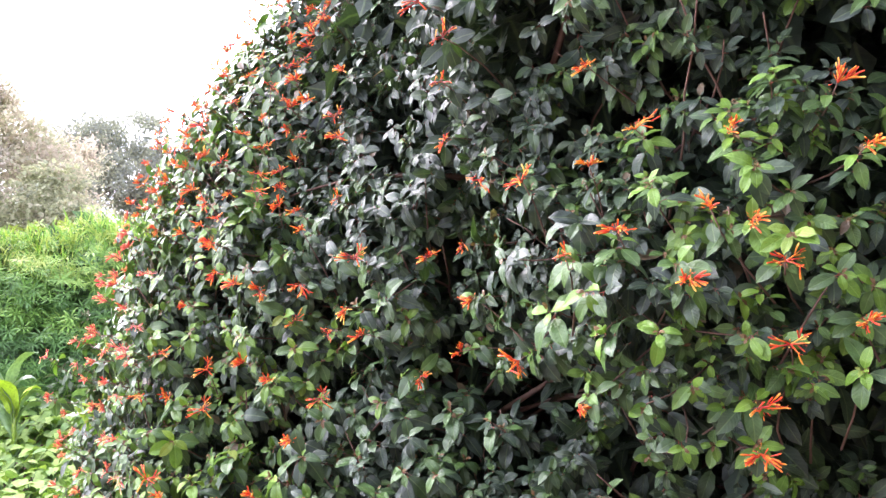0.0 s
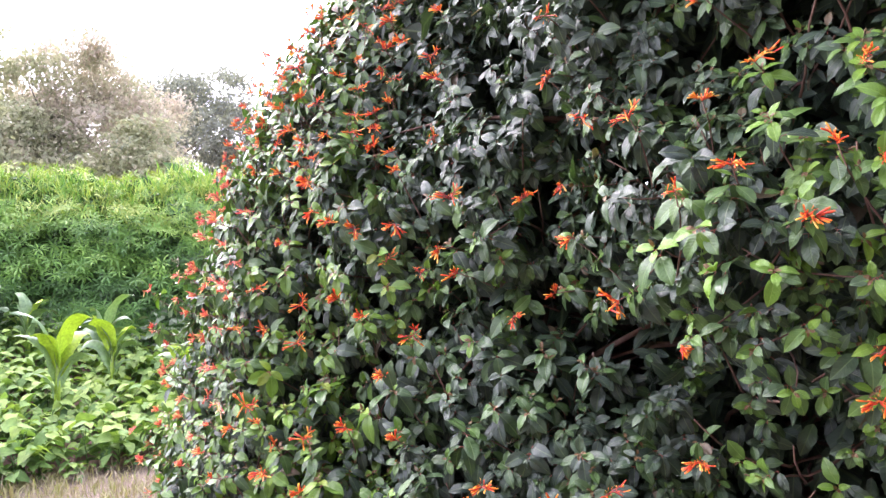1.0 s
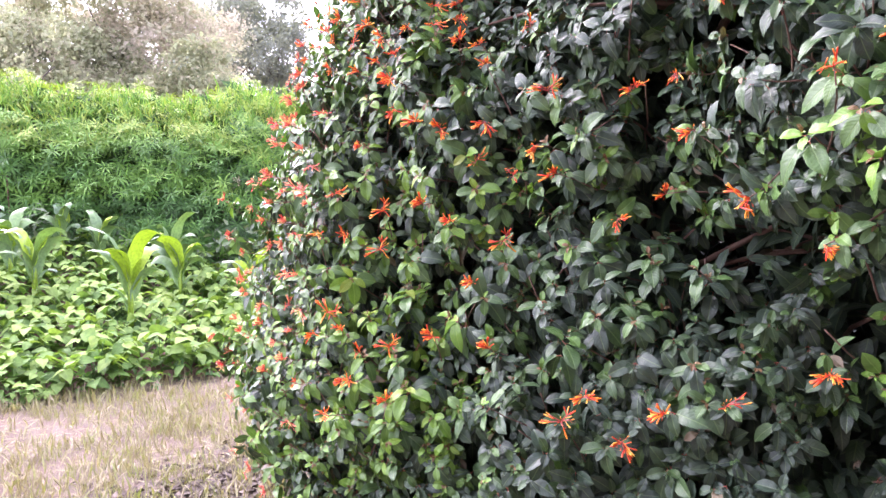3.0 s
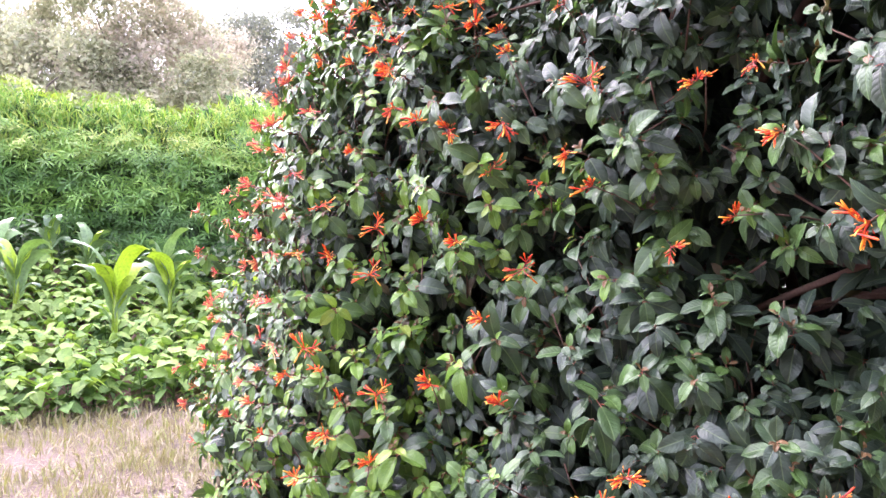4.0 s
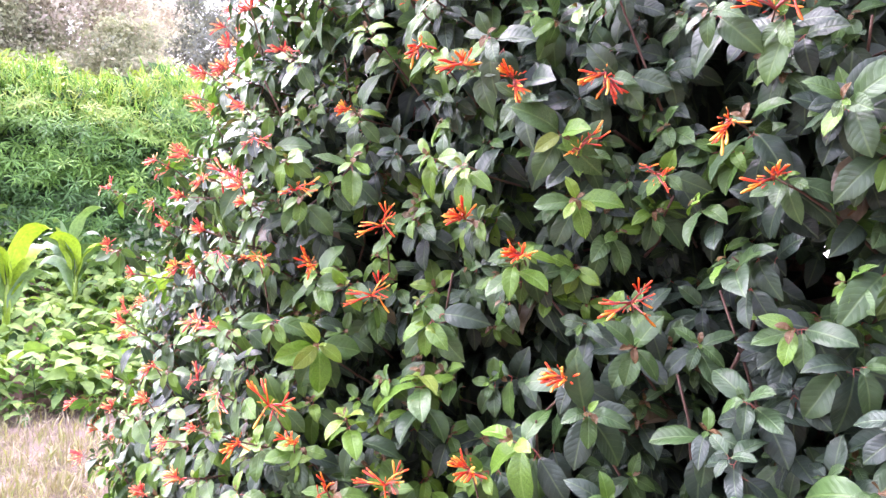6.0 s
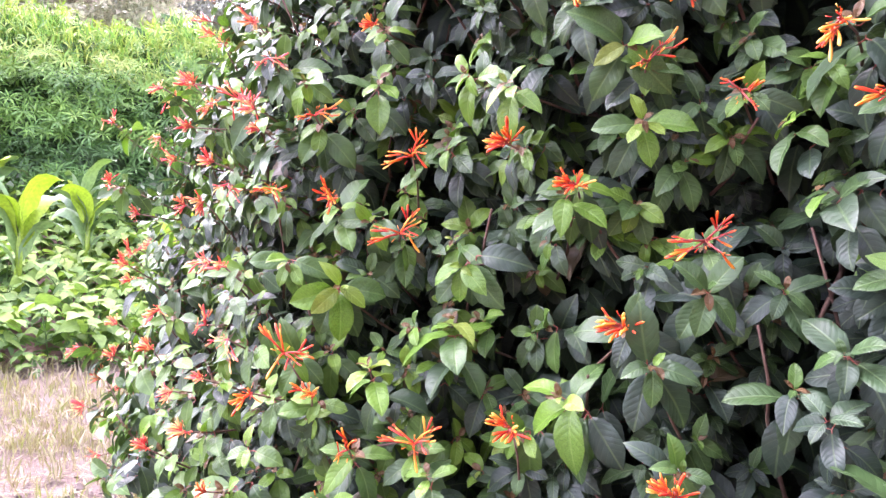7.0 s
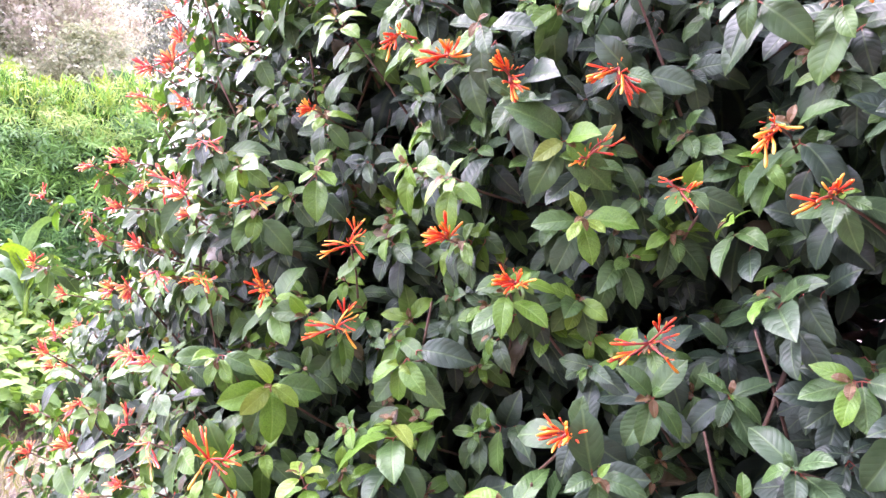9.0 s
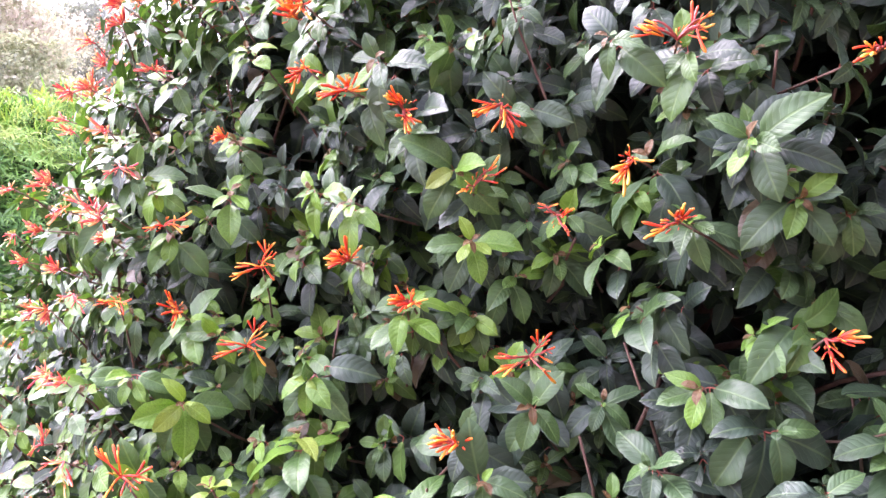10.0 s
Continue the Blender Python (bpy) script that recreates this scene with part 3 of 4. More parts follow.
def sprig_leaves(p, n, g, young, size):
    """Leaves of shoots that end at p and grow along n: whorls of three or four, the outer ones smaller and paler. Returns turns, places and ages."""
    count = len(p)
    axis = unit(n * 0.85 + np.array([0, 0, 0.2]) + g.normal(0, 0.28, (count, 3)))
    ref = unit(np.cross(axis, g.normal(0, 1, (count, 3))))
    bin_ = np.cross(axis, ref)
    turns, places, ages, owners = [], [], [], []
    phase = g.uniform(0, 6.28, count)
    for node, (back, scale, open_, tone) in enumerate(((0.0, 0.27, 0.55, 1.0), (0.010, 0.66, 0.85, 0.74), (0.030, 1.0, 1.0, 0.48), (0.070, 1.0, 1.1, 0.20))):
        whorl = 3
        for k in range(whorl):
            here = g.uniform(0, 1, count) < (0.85, 0.95, 0.92, 0.75)[node]
            ang = phase + node * 1.05 + k * 6.283 / whorl + g.normal(0, 0.25, count)
            radial = ref * np.cos(ang)[:, None] + bin_ * np.sin(ang)[:, None]
            sag = g.uniform(0.35, 1.0, count)[:, None] * (0.2, 0.55, 0.9, 1.15)[node]
            ahead = unit(radial * open_ + axis * (1.0 - 0.55 * open_) + np.array([0, 0, -1.0]) * sag + g.normal(0, 0.12, (count, 3)))
            face = axis * 0.9 + np.array([0, 0, 0.55]) + n * 0.25 + g.normal(0, 0.22, (count, 3))
            length = size * scale * g.uniform(0.75, 1.12, count)
            turns.append(leaf_frames(ahead, face, length)[here])
            places.append((p - axis * (back * size / 0.085)[:, None])[here])
            tint = np.clip(young * tone + g.normal(0, 0.07, count), 0, 1.0 if node == 0 else 0.64)
            # the newest leaves of many shoots are reddish brown
            ages.append((np.where((g.uniform(0, 1, count) < 0.6) & (young > 0.3), 1.0, tint) if node == 0 else tint)[here])
            owners.append(np.flatnonzero(here))
    return np.concatenate(turns), np.concatenate(places), np.concatenate(ages), np.concatenate(owners), axis


def more_blossoms():
    """Blossoms beyond the lists, spread evenly over the open end and the upper front."""
    g = np.random.default_rng(23)
    spots = []
    held = list(shrub_surface(*np.array([(s, z) for s, z, _ in LONG_SHOOTS] + FLOWERS).T)[0])
    for count, s0, s1, z0, z1, apart in ((105, 3.9, 4.9, 0.3, 2.1, 0.06), (115, 3.3, 4.7, 1.6, 2.5, 0.062)):
        done = 0
        for _ in range(1600):
            one = (g.uniform(s0, s1), g.uniform(z0, z1))
            at = shrub_surface(*np.array([one]).T)[0][0]
            if done < count and min(np.linalg.norm(at - h) for h in held) > apart:
                spots.append(one), held.append(at)
                done += 1
    return spots


MORE_FLOWERS = more_blossoms()


def build_foliage():
    """The shrub's skin of leafy shoots, the flowering and pale-tipped shoots, and the mass of older leaves behind."""
    g = np.random.default_rng(11)
    sets = []
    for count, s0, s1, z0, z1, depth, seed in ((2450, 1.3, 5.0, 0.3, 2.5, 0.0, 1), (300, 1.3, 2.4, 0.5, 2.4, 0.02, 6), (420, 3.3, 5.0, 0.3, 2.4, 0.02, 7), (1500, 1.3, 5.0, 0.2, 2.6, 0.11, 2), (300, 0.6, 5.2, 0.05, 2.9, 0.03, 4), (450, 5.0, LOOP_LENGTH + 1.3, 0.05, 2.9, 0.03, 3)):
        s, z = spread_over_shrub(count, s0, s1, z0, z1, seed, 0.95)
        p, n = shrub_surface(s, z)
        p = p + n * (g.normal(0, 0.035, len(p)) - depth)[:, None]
        # deeper shoots get darker leaf colours, which adds to the shade between
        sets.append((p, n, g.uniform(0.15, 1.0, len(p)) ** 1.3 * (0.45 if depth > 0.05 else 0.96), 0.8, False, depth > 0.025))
    for spots, out, young, grow, single in ((FLOWERS, 0.06, 0.75, 0.9, False), (MORE_FLOWERS, 0.055, 0.7, 0.9, False), (LONG_SHOOTS, 0.0, 0.8, 0.82, False), ([(s, z, r - 0.07) for s, z, r in LONG_SHOOTS], 0.0, 0.6, 0.86, False), (PALE_SHOOTS, 0.085, 0.85, 0.92, True)):
        s, z, *more = np.array(spots).T
        p, n = shrub_surface(s, z)
        reach = more[0] - 0.02 if more else np.full(len(s), out)
        sets.append((p + n * reach[:, None], n, g.uniform(0.6, 1.0, len(p)) * young, grow, single, False))
    pieces, singles = [], []
    for p, n, young, grow, single, plain in sets:
        # leaves are larger on the shaded front than on the open, much-flowered end
        size = np.interp(p[:, 0], [-1.7, -0.9, -0.3, 0.1, 0.5], [0.057, 0.062, 0.066, 0.063, 0.053]) * g.uniform(0.85, 1.15, len(p)) * grow
        # more new growth low on the front; darker leaf colours imitate shade on the right side and upper front
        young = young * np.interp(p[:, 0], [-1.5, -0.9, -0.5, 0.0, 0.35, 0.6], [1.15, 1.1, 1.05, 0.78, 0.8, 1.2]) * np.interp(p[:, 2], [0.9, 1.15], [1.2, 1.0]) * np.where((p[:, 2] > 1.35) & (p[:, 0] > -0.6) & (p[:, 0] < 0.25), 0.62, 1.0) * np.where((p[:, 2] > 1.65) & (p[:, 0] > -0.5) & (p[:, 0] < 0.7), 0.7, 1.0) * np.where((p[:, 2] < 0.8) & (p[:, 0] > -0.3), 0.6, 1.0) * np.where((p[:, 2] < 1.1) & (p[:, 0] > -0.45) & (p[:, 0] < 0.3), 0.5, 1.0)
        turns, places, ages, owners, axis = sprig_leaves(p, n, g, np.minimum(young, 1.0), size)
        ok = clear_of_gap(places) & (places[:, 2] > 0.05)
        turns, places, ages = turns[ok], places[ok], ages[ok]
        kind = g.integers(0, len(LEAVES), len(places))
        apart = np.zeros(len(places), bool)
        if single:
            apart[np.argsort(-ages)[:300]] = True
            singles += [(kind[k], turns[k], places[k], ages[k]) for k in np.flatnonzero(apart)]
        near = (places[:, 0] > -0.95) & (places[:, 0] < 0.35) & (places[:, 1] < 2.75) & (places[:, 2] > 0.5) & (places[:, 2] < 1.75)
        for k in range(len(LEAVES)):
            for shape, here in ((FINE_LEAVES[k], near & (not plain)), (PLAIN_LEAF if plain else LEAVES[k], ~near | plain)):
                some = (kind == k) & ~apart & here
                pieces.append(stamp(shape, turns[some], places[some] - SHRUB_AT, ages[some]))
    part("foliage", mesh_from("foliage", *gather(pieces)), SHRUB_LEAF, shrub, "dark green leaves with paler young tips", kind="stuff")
    # older leaves inside, down to the middle of the shrub, in the darkest colour to deepen the gaps' shade
    s, z = spread_over_shrub(46000, 0, LOOP_LENGTH, 0.1, 3.0, 5)
    p, n = shrub_surface(s, z)
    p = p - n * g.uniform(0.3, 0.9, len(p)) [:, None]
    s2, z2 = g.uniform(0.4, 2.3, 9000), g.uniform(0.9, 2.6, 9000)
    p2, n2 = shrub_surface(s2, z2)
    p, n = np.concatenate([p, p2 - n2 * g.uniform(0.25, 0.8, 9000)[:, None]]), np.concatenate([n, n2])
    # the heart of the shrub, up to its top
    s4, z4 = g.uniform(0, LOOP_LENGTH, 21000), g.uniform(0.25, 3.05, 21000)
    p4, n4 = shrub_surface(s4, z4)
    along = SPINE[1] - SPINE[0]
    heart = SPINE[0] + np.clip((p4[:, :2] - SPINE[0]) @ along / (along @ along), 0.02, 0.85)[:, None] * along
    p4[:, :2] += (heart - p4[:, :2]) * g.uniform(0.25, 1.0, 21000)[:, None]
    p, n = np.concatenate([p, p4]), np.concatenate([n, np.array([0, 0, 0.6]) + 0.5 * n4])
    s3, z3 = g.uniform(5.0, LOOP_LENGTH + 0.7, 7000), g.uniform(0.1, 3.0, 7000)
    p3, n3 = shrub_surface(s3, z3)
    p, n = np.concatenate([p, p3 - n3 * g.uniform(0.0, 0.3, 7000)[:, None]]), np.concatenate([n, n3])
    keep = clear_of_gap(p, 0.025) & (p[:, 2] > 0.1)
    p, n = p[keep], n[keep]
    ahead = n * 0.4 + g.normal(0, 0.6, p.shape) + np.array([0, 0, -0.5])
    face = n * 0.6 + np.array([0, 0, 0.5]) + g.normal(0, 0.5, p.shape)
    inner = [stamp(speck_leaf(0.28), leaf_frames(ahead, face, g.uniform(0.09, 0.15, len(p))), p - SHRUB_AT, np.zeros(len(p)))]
    # just behind the skin: whole leaves, in the shade and coloured darker for it
    s5, z5 = spread_over_shrub(15000, 0.5, 5.2, 0.15, 2.8, 8)
    p, n = shrub_surface(s5, z5)
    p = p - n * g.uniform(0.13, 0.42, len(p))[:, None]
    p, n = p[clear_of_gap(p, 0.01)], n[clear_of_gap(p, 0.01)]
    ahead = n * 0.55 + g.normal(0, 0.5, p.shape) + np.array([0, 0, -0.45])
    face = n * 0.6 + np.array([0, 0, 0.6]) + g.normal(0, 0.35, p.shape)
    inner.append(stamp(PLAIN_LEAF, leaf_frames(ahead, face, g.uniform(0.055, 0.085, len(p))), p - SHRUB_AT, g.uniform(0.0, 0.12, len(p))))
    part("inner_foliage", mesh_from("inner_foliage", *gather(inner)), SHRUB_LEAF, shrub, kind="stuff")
    made = {}
    for kind, turn, place, age in singles:
        step = (int(kind), round(float(age) * 4) / 4)
        if step not in made:
            tv, tf, tu = FINE_LEAVES[kind]
            made[step] = mesh_from("leaf", tv, tf, tu, np.full(len(tv), step[1]))
        part("leaf", made[step], SHRUB_LEAF, shrub, m=Matrix.Translation(Vector(place - SHRUB_AT)) @ Matrix([list(r) for r in turn]).to_4x4())


build_foliage()


def floret_template():
    """A slender, slightly bent tube, narrow at the foot and swelling to a five-lobed mouth."""
    t = np.array([0, 0.1, 0.4, 0.75, 0.93, 1.0])
    v, f, u, _ = tube([(0, y, 0.05 * math.sin(3 * y)) for y in t], np.array([0.022, 0.034, 0.048, 0.068, 0.058, 0.016]), 5)
    return v, f, u


FLORET_SHAPE = floret_template()


def cluster_shape(seed, dense):
    """A forked red stalk that carries tubes and short buds along its arms, all turned outwards: stalk arrays, and floret turns and places."""
    g = np.random.default_rng(seed)
    stalks, turns, places = [], [], []
    arms = int(g.integers(3, 6))
    lop = g.normal(0, 0.35)
    for a in range(arms):
        # the arms spread sideways more than up and down
        ang = math.pi * (a % 2) + g.normal(0, 0.55)
        lean = g.uniform(0.6, 1.6) if dense else g.uniform(0.9, 2.6)
        out = unit(np.array([math.cos(ang) * lean + lop, math.sin(ang) * lean - 0.12, 1.0]))
        reach = g.uniform(0.008, 0.022) if dense else g.uniform(0.016, 0.042)
        t = np.linspace(0, 1, 6)
        pts = np.stack([out[0] * reach * t, out[1] * reach * t, out[2] * reach * t + 0.006 * np.sin(3 * t)], -1)
        stalks.append(tube(pts, np.linspace(0.0017, 0.0010, 6), 5))
        for k in range(int(g.integers(8, 12)) if dense else int(g.integers(5, 8))):
            at = pts[0] + (pts[-1] - pts[0]) * (0.3 + 0.7 * g.uniform(0, 1) ** 0.6) + g.normal(0, 0.0012, 3)
            way = unit(out + g.normal(0, 0.42, 3) + np.array([0, 0, 0.12]))
            size = g.choice([0.006, 0.009, 0.014, 0.020, 0.025, 0.029]) * g.uniform(0.9, 1.1)
            turns.append(leaf_frames(way[None], g.normal(0, 1, (1, 3)), [size])[0])
            places.append(at)
    for k in range(9):
        # small round buds in the heart of the bunch
        way = unit(g.normal(0, 0.7, 3) + np.array([0, 0, 1.0]))
        turns.append(leaf_frames(way[None], g.normal(0, 1, (1, 3)), [g.uniform(0.005, 0.009)])[0] * np.array([1.7, 1.0, 1.7]))
        places.append(way * g.uniform(0.004, 0.016))
    return gather(stalks), np.array(turns), np.array(places)


CLUSTERS = [cluster_shape(40 + k, k % 3 != 2) for k in range(10)]
CLUSTER_MESH, PINK_MESH, FLORET_MESH, STALK_MESH = [], [], None, []


def make_cluster_meshes():
    global FLORET_MESH
    v, f, u = FLORET_SHAPE
    FLORET_MESH = mesh_from("floret", v, f, u)
    FLORET_MESH.materials.append(FLORET)
    for stalk, turns, places in CLUSTERS:
        sm = mesh_from("blossom", stalk[0], stalk[1], stalk[2])
        sm.materials.append(FLOWER_STALK)
        STALK_MESH.append(sm)
        fl = stamp(FLORET_SHAPE, turns, places, np.zeros(len(places)))
        v, f, u, a = gather([fl, stalk])
        cm = mesh_from("blossom", v, f, u)
        cm.materials.append(FLORET)
        CLUSTER_MESH.append(cm)
        pm = mesh_from("blossom", v, f, u)
        pm.materials.append(FLORET_PINK)
        PINK_MESH.append(pm)


make_cluster_meshes()


def add_cluster(p, n, kind, g, scale=1.0, split=False, pink=False):
    """A flower cluster at p, facing outwards and up; split: with its florets as pieces of their own."""
    axis = Vector(unit(n * 0.9 + np.array([0, 0, 0.08]) + g.normal(0, 0.28, 3)))
    m = Matrix.Translation(Vector(p - SHRUB_AT)) @ axis.to_track_quat("Z", "Y").to_matrix().to_4x4() @ Matrix.Rotation(g.normal(0, 0.45), 4, "Z") @ Matrix.Scale(scale, 4)
    if not split:
        part("blossom", (PINK_MESH if pink else CLUSTER_MESH)[kind], None, shrub, "pinkish-red tubular flowers with pale tips" if pink else "orange-red tubular flowers", m=m)
        return
    head = part("blossom", STALK_MESH[kind], None, shrub, "orange-red tubular flowers on a red stalk", m=m)
    for turn, place in zip(*CLUSTERS[kind][1:]):
        part("floret", FLORET_MESH, None, head, m=Matrix.Translation(Vector(place)) @ Matrix([list(r) for r in turn]).to_4x4())


def twig_mesh():
    v, f, uv, _ = tube([(0, 0, 0), (0.004, 0, -0.05), (0.02, 0.005, -0.12), (0.05, 0.01, -0.2)], [0.0012, 0.0015, 0.0019, 0.0023], 5)
    return mesh_from("twig", v, f, uv)


TWIG_MESH = twig_mesh()


def place_blossoms():
    g = np.random.default_rng(23)
    spots = [(s, z) for s, z, _ in LONG_SHOOTS] + FLOWERS + MORE_FLOWERS
    spots = np.array(spots)
    p, n = shrub_surface(*spots.T)
    for k in range(len(p)):
        at = p[k] + n[k] * (LONG_SHOOTS[k][2] if k < len(LONG_SHOOTS) else 0.088)
        near = -0.6 < p[k][0] < 0.15
        add_cluster(at, n[k], int(g.integers(0, len(CLUSTERS))), g, g.uniform(0.85, 1.15) * np.interp(p[k][0], [-1.2, -0.6, 0.1, 0.5], [0.80, 0.90, 0.93, 0.86]), split=near, pink=p[k][0] < -0.95 and p[k][2] < 1.75)
        way = Vector(unit(n[k] + np.array([0, 0, 0.3]) + g.normal(0, 0.25, 3)))
        part("twig", TWIG_MESH, TWIG, shrub, m=Matrix.Translation(Vector(at - SHRUB_AT)) @ way.to_track_quat("Z", "Y").to_matrix().to_4x4() @ Matrix.Rotation(g.uniform(0, 6.28), 4, "Z"))
    p, n = shrub_surface(*np.array(PALE_SHOOTS).T)
    for k in range(len(p)):
        way = Vector(unit(n[k] + np.array([0, 0, 0.3]) + g.normal(0, 0.3, 3)))
        part("twig", TWIG_MESH, TWIG, shrub, m=Matrix.Translation(Vector(p[k] + n[k] * 0.07 - SHRUB_AT)) @ way.to_track_quat("Z", "Y").to_matrix().to_4x4() @ Matrix.Rotation(g.uniform(0, 6.28), 4, "Z"))


place_blossoms()


def shrub_stems():
    """Stems from the ground, forking twice, to behind the skin of leaves."""
    g = np.random.default_rng(31)
    for k in range(16):
        t = g.uniform(0.03, 0.97)
        root = np.append(SPINE[0] + (SPINE[1] - SPINE[0]) * t + g.normal(0, 0.16, 2), -0.02)
        tip, n = shrub_surface(g.uniform(0, LOOP_LENGTH), g.uniform(1.3, 2.5))
        tip = root * 0.3 + tip * 0.7 if abs(tip[0] - root[0]) > 1.2 else tip - n * 0.15
        tip[2] = max(tip[2], 1.2)
        u = np.linspace(0, 1, 8)[:, None]
        pts = root + (tip - root) * np.concatenate([u**1.6, u**1.6, u**0.8], 1) + g.normal(0, 0.02, (8, 3)) * (u > 0)
        limbs = [tube(pts, np.linspace(0.024, 0.006, 8), 7)]
        for _ in range(5):
            a = pts[g.integers(2, 7)]
            end, en = shrub_surface(g.uniform(0.6, 5.4), np.clip(a[2] + g.uniform(-0.1, 0.5), 0.2, 2.5))
            end = a + (end - a) * min(1.0, 0.8 / max(np.linalg.norm(end - a), 0.01))
            w = np.linspace(0, 1, 6)[:, None]
            limbs.append(tube(a + (end - a) * w + np.array([0, 0, 0.06]) * np.sin(np.pi * w) + g.normal(0, 0.008, (6, 3)), np.linspace(0.008, 0.0025, 6), 5))
        v, f, uv, _ = gather(limbs)
        part("stem", mesh_from("stem", v - SHRUB_AT, f, uv), TWIG, shrub, "thin brown woody stem")

    # thin bare branchlets that show in the hollows
    for k in range(130):
        s, z = g.uniform(1.5, 4.6), g.uniform(0.5, 2.0)
        tip, tn = shrub_surface(s, z)
        root, rn = shrub_surface(s + g.normal(0, 0.14), max(0.25, z - g.uniform(0.05, 0.32)))
        a, b = root - rn * g.uniform(0.2, 0.35), tip + tn * g.uniform(-0.03, 0.06)
        w = np.linspace(0, 1, 8)[:, None]
        v, f, uv, _ = tube(a + (b - a) * w + np.array([0, 0, -0.05]) * np.sin(np.pi * w) + g.normal(0, 0.004, (8, 3)), np.linspace(0.004, 0.0016, 8), 5)
        part("twig", mesh_from("twig", v - SHRUB_AT, f, uv), TWIG, shrub)


shrub_stems()


# ---- the bean bed, the maize and the path's edge ----
BED_A, BED_B = np.array([-6.04, 2.2]), np.array([-2.33, 8.15])     # the front edge of the bed
BED_WAY = unit(BED_B - BED_A)
BED_IN = np.array([-BED_WAY[1], BED_WAY[0]])


def bed_height(deep):
    """The bed climbs gently towards the hedge."""
    return 0.03 + 0.16 * max(deep, 0.0) + 0.03 * max(deep, 0.0) ** 2


def bed_place(along, deep):
    return BED_A + BED_WAY * along + BED_IN * deep


def soil_bed():
    n, m = 60, 24
    g = np.random.default_rng(3)
    v = []
    for i in range(n):
        for j in range(m):
            along, deep = 8.5 * i / (n - 1) - 0.8, 5.2 * j / (m - 1)
            xy = bed_place(along, deep + 0.06 * math.sin(4 * along) + 0.04 * math.sin(9.7 * along))
            edge = min(1.0, j / 2)
            v.append((*xy, -0.02 + (0.05 + bed_height(deep)) * edge + 0.02 * edge * g.uniform(-1, 1)))
    i, j = np.meshgrid(np.arange(n - 1), np.arange(m - 1), indexing="ij")
    a = i * m + j
    ob = new("soil_bed", mesh_from("soil_bed", np.array(v), [np.stack([a, a + m, a + m + 1, a + 1], -1).reshape(-1, 4)]))
    ob.data.materials.append(SOIL)
    tagged(ob, "tilled reddish-brown soil of a vegetable bed", "soil", kind="structure")


soil_bed()
BEAN_SHAPE = leaf_template(0.36, 0.22, 0.22, rows=((0.06, 0.62), (0.22, 1.0), (0.45, 0.9), (0.7, 0.55), (0.88, 0.22)), stalk=0.0)


def bean_plant(seed):
    """A low bean plant: a stem, and three-part leaves on long stalks, each leaf a piece."""
    g = np.random.default_rng(seed)
    thing = tagged(new("bean_plant"), "low bean plant with broad bright green leaves", "bean plant", "beans in the bed")
    height = g.uniform(0.12, 0.22)
    part("stem", mesh_from("stem", *tube([(0, 0, 0), (0.01, 0, height * 0.5), (0.0, 0.01, height)], [0.004, 0.003, 0.002], 5)[:3]), BEAN_LEAF, thing)
    for k in range(9):
        ang = k * 2.4 + g.normal(0, 0.3)
        h = height * (0.06 + 0.94 * k / 8)
        out = np.array([math.cos(ang), math.sin(ang), 0])
        tip = out * g.uniform(0.05, 0.17) * (1.3 - 0.7 * k / 8) + np.array([0, 0, h + g.uniform(0.015, 0.06)])
        pieces = [tube([(0, 0, h * 0.8), tip * 0.6 + np.array([0, 0, h * 0.35]), tip], [0.002, 0.0017, 0.0014], 4)]
        for turn in (0, 1.9, -1.9):
            way = np.array([math.cos(ang + turn), math.sin(ang + turn), g.uniform(-0.6, 0.15)])
            fr = leaf_frames(way[None], (np.array([0, 0, 1.0]) + 0.3 * out + g.normal(0, 0.25, 3))[None], [g.uniform(0.07, 0.118)])
            pieces.append(stamp(BEAN_SHAPE, fr, tip[None], np.array([g.uniform(0.0, 0.5) + 0.45 * k / 8])))
        part("leaf", mesh_from("leaf", *gather(pieces)), BEAN_LEAF, thing)
    return thing


def plant_beans():
    g = np.random.default_rng(5)
    first = [bean_plant(70 + k) for k in range(6)]
    used = 0
    for row in range(14):
        for step in range(27):
            along, deep = 2.0 + 0.23 * step + g.normal(0, 0.06), -0.05 + 0.25 * row + g.normal(0, 0.05)
            x, y = bed_place(along, deep)
            if x > -2.6 or x < -7.4 or y > 8.1 or (x > -3.4 and y < 5.0):
                continue
            m = pose(x, y, bed_height(deep), g.uniform(-8, 8), g.uniform(-8, 8), g.uniform(0, 360)) @ Matrix.Scale(g.uniform(1.05, 1.5), 4)
            if used < len(first):
                first[used].matrix_basis = m
            else:
                ob = copy_thing(first[used % len(first)], Matrix())
                ob.matrix_basis = m
            used += 1

    # small seedlings along the edge
    for step in range(22):
        x, y = bed_place(2.3 + 0.2 * step + g.normal(0, 0.05), -0.2 + g.normal(0, 0.06))
        ob = copy_thing(first[step % len(first)], Matrix())
        ob.matrix_basis = pose(x, y, 0.0, g.uniform(-12, 12), g.uniform(-12, 12), g.uniform(0, 360)) @ Matrix.Scale(g.uniform(0.45, 0.75), 4)


plant_beans()


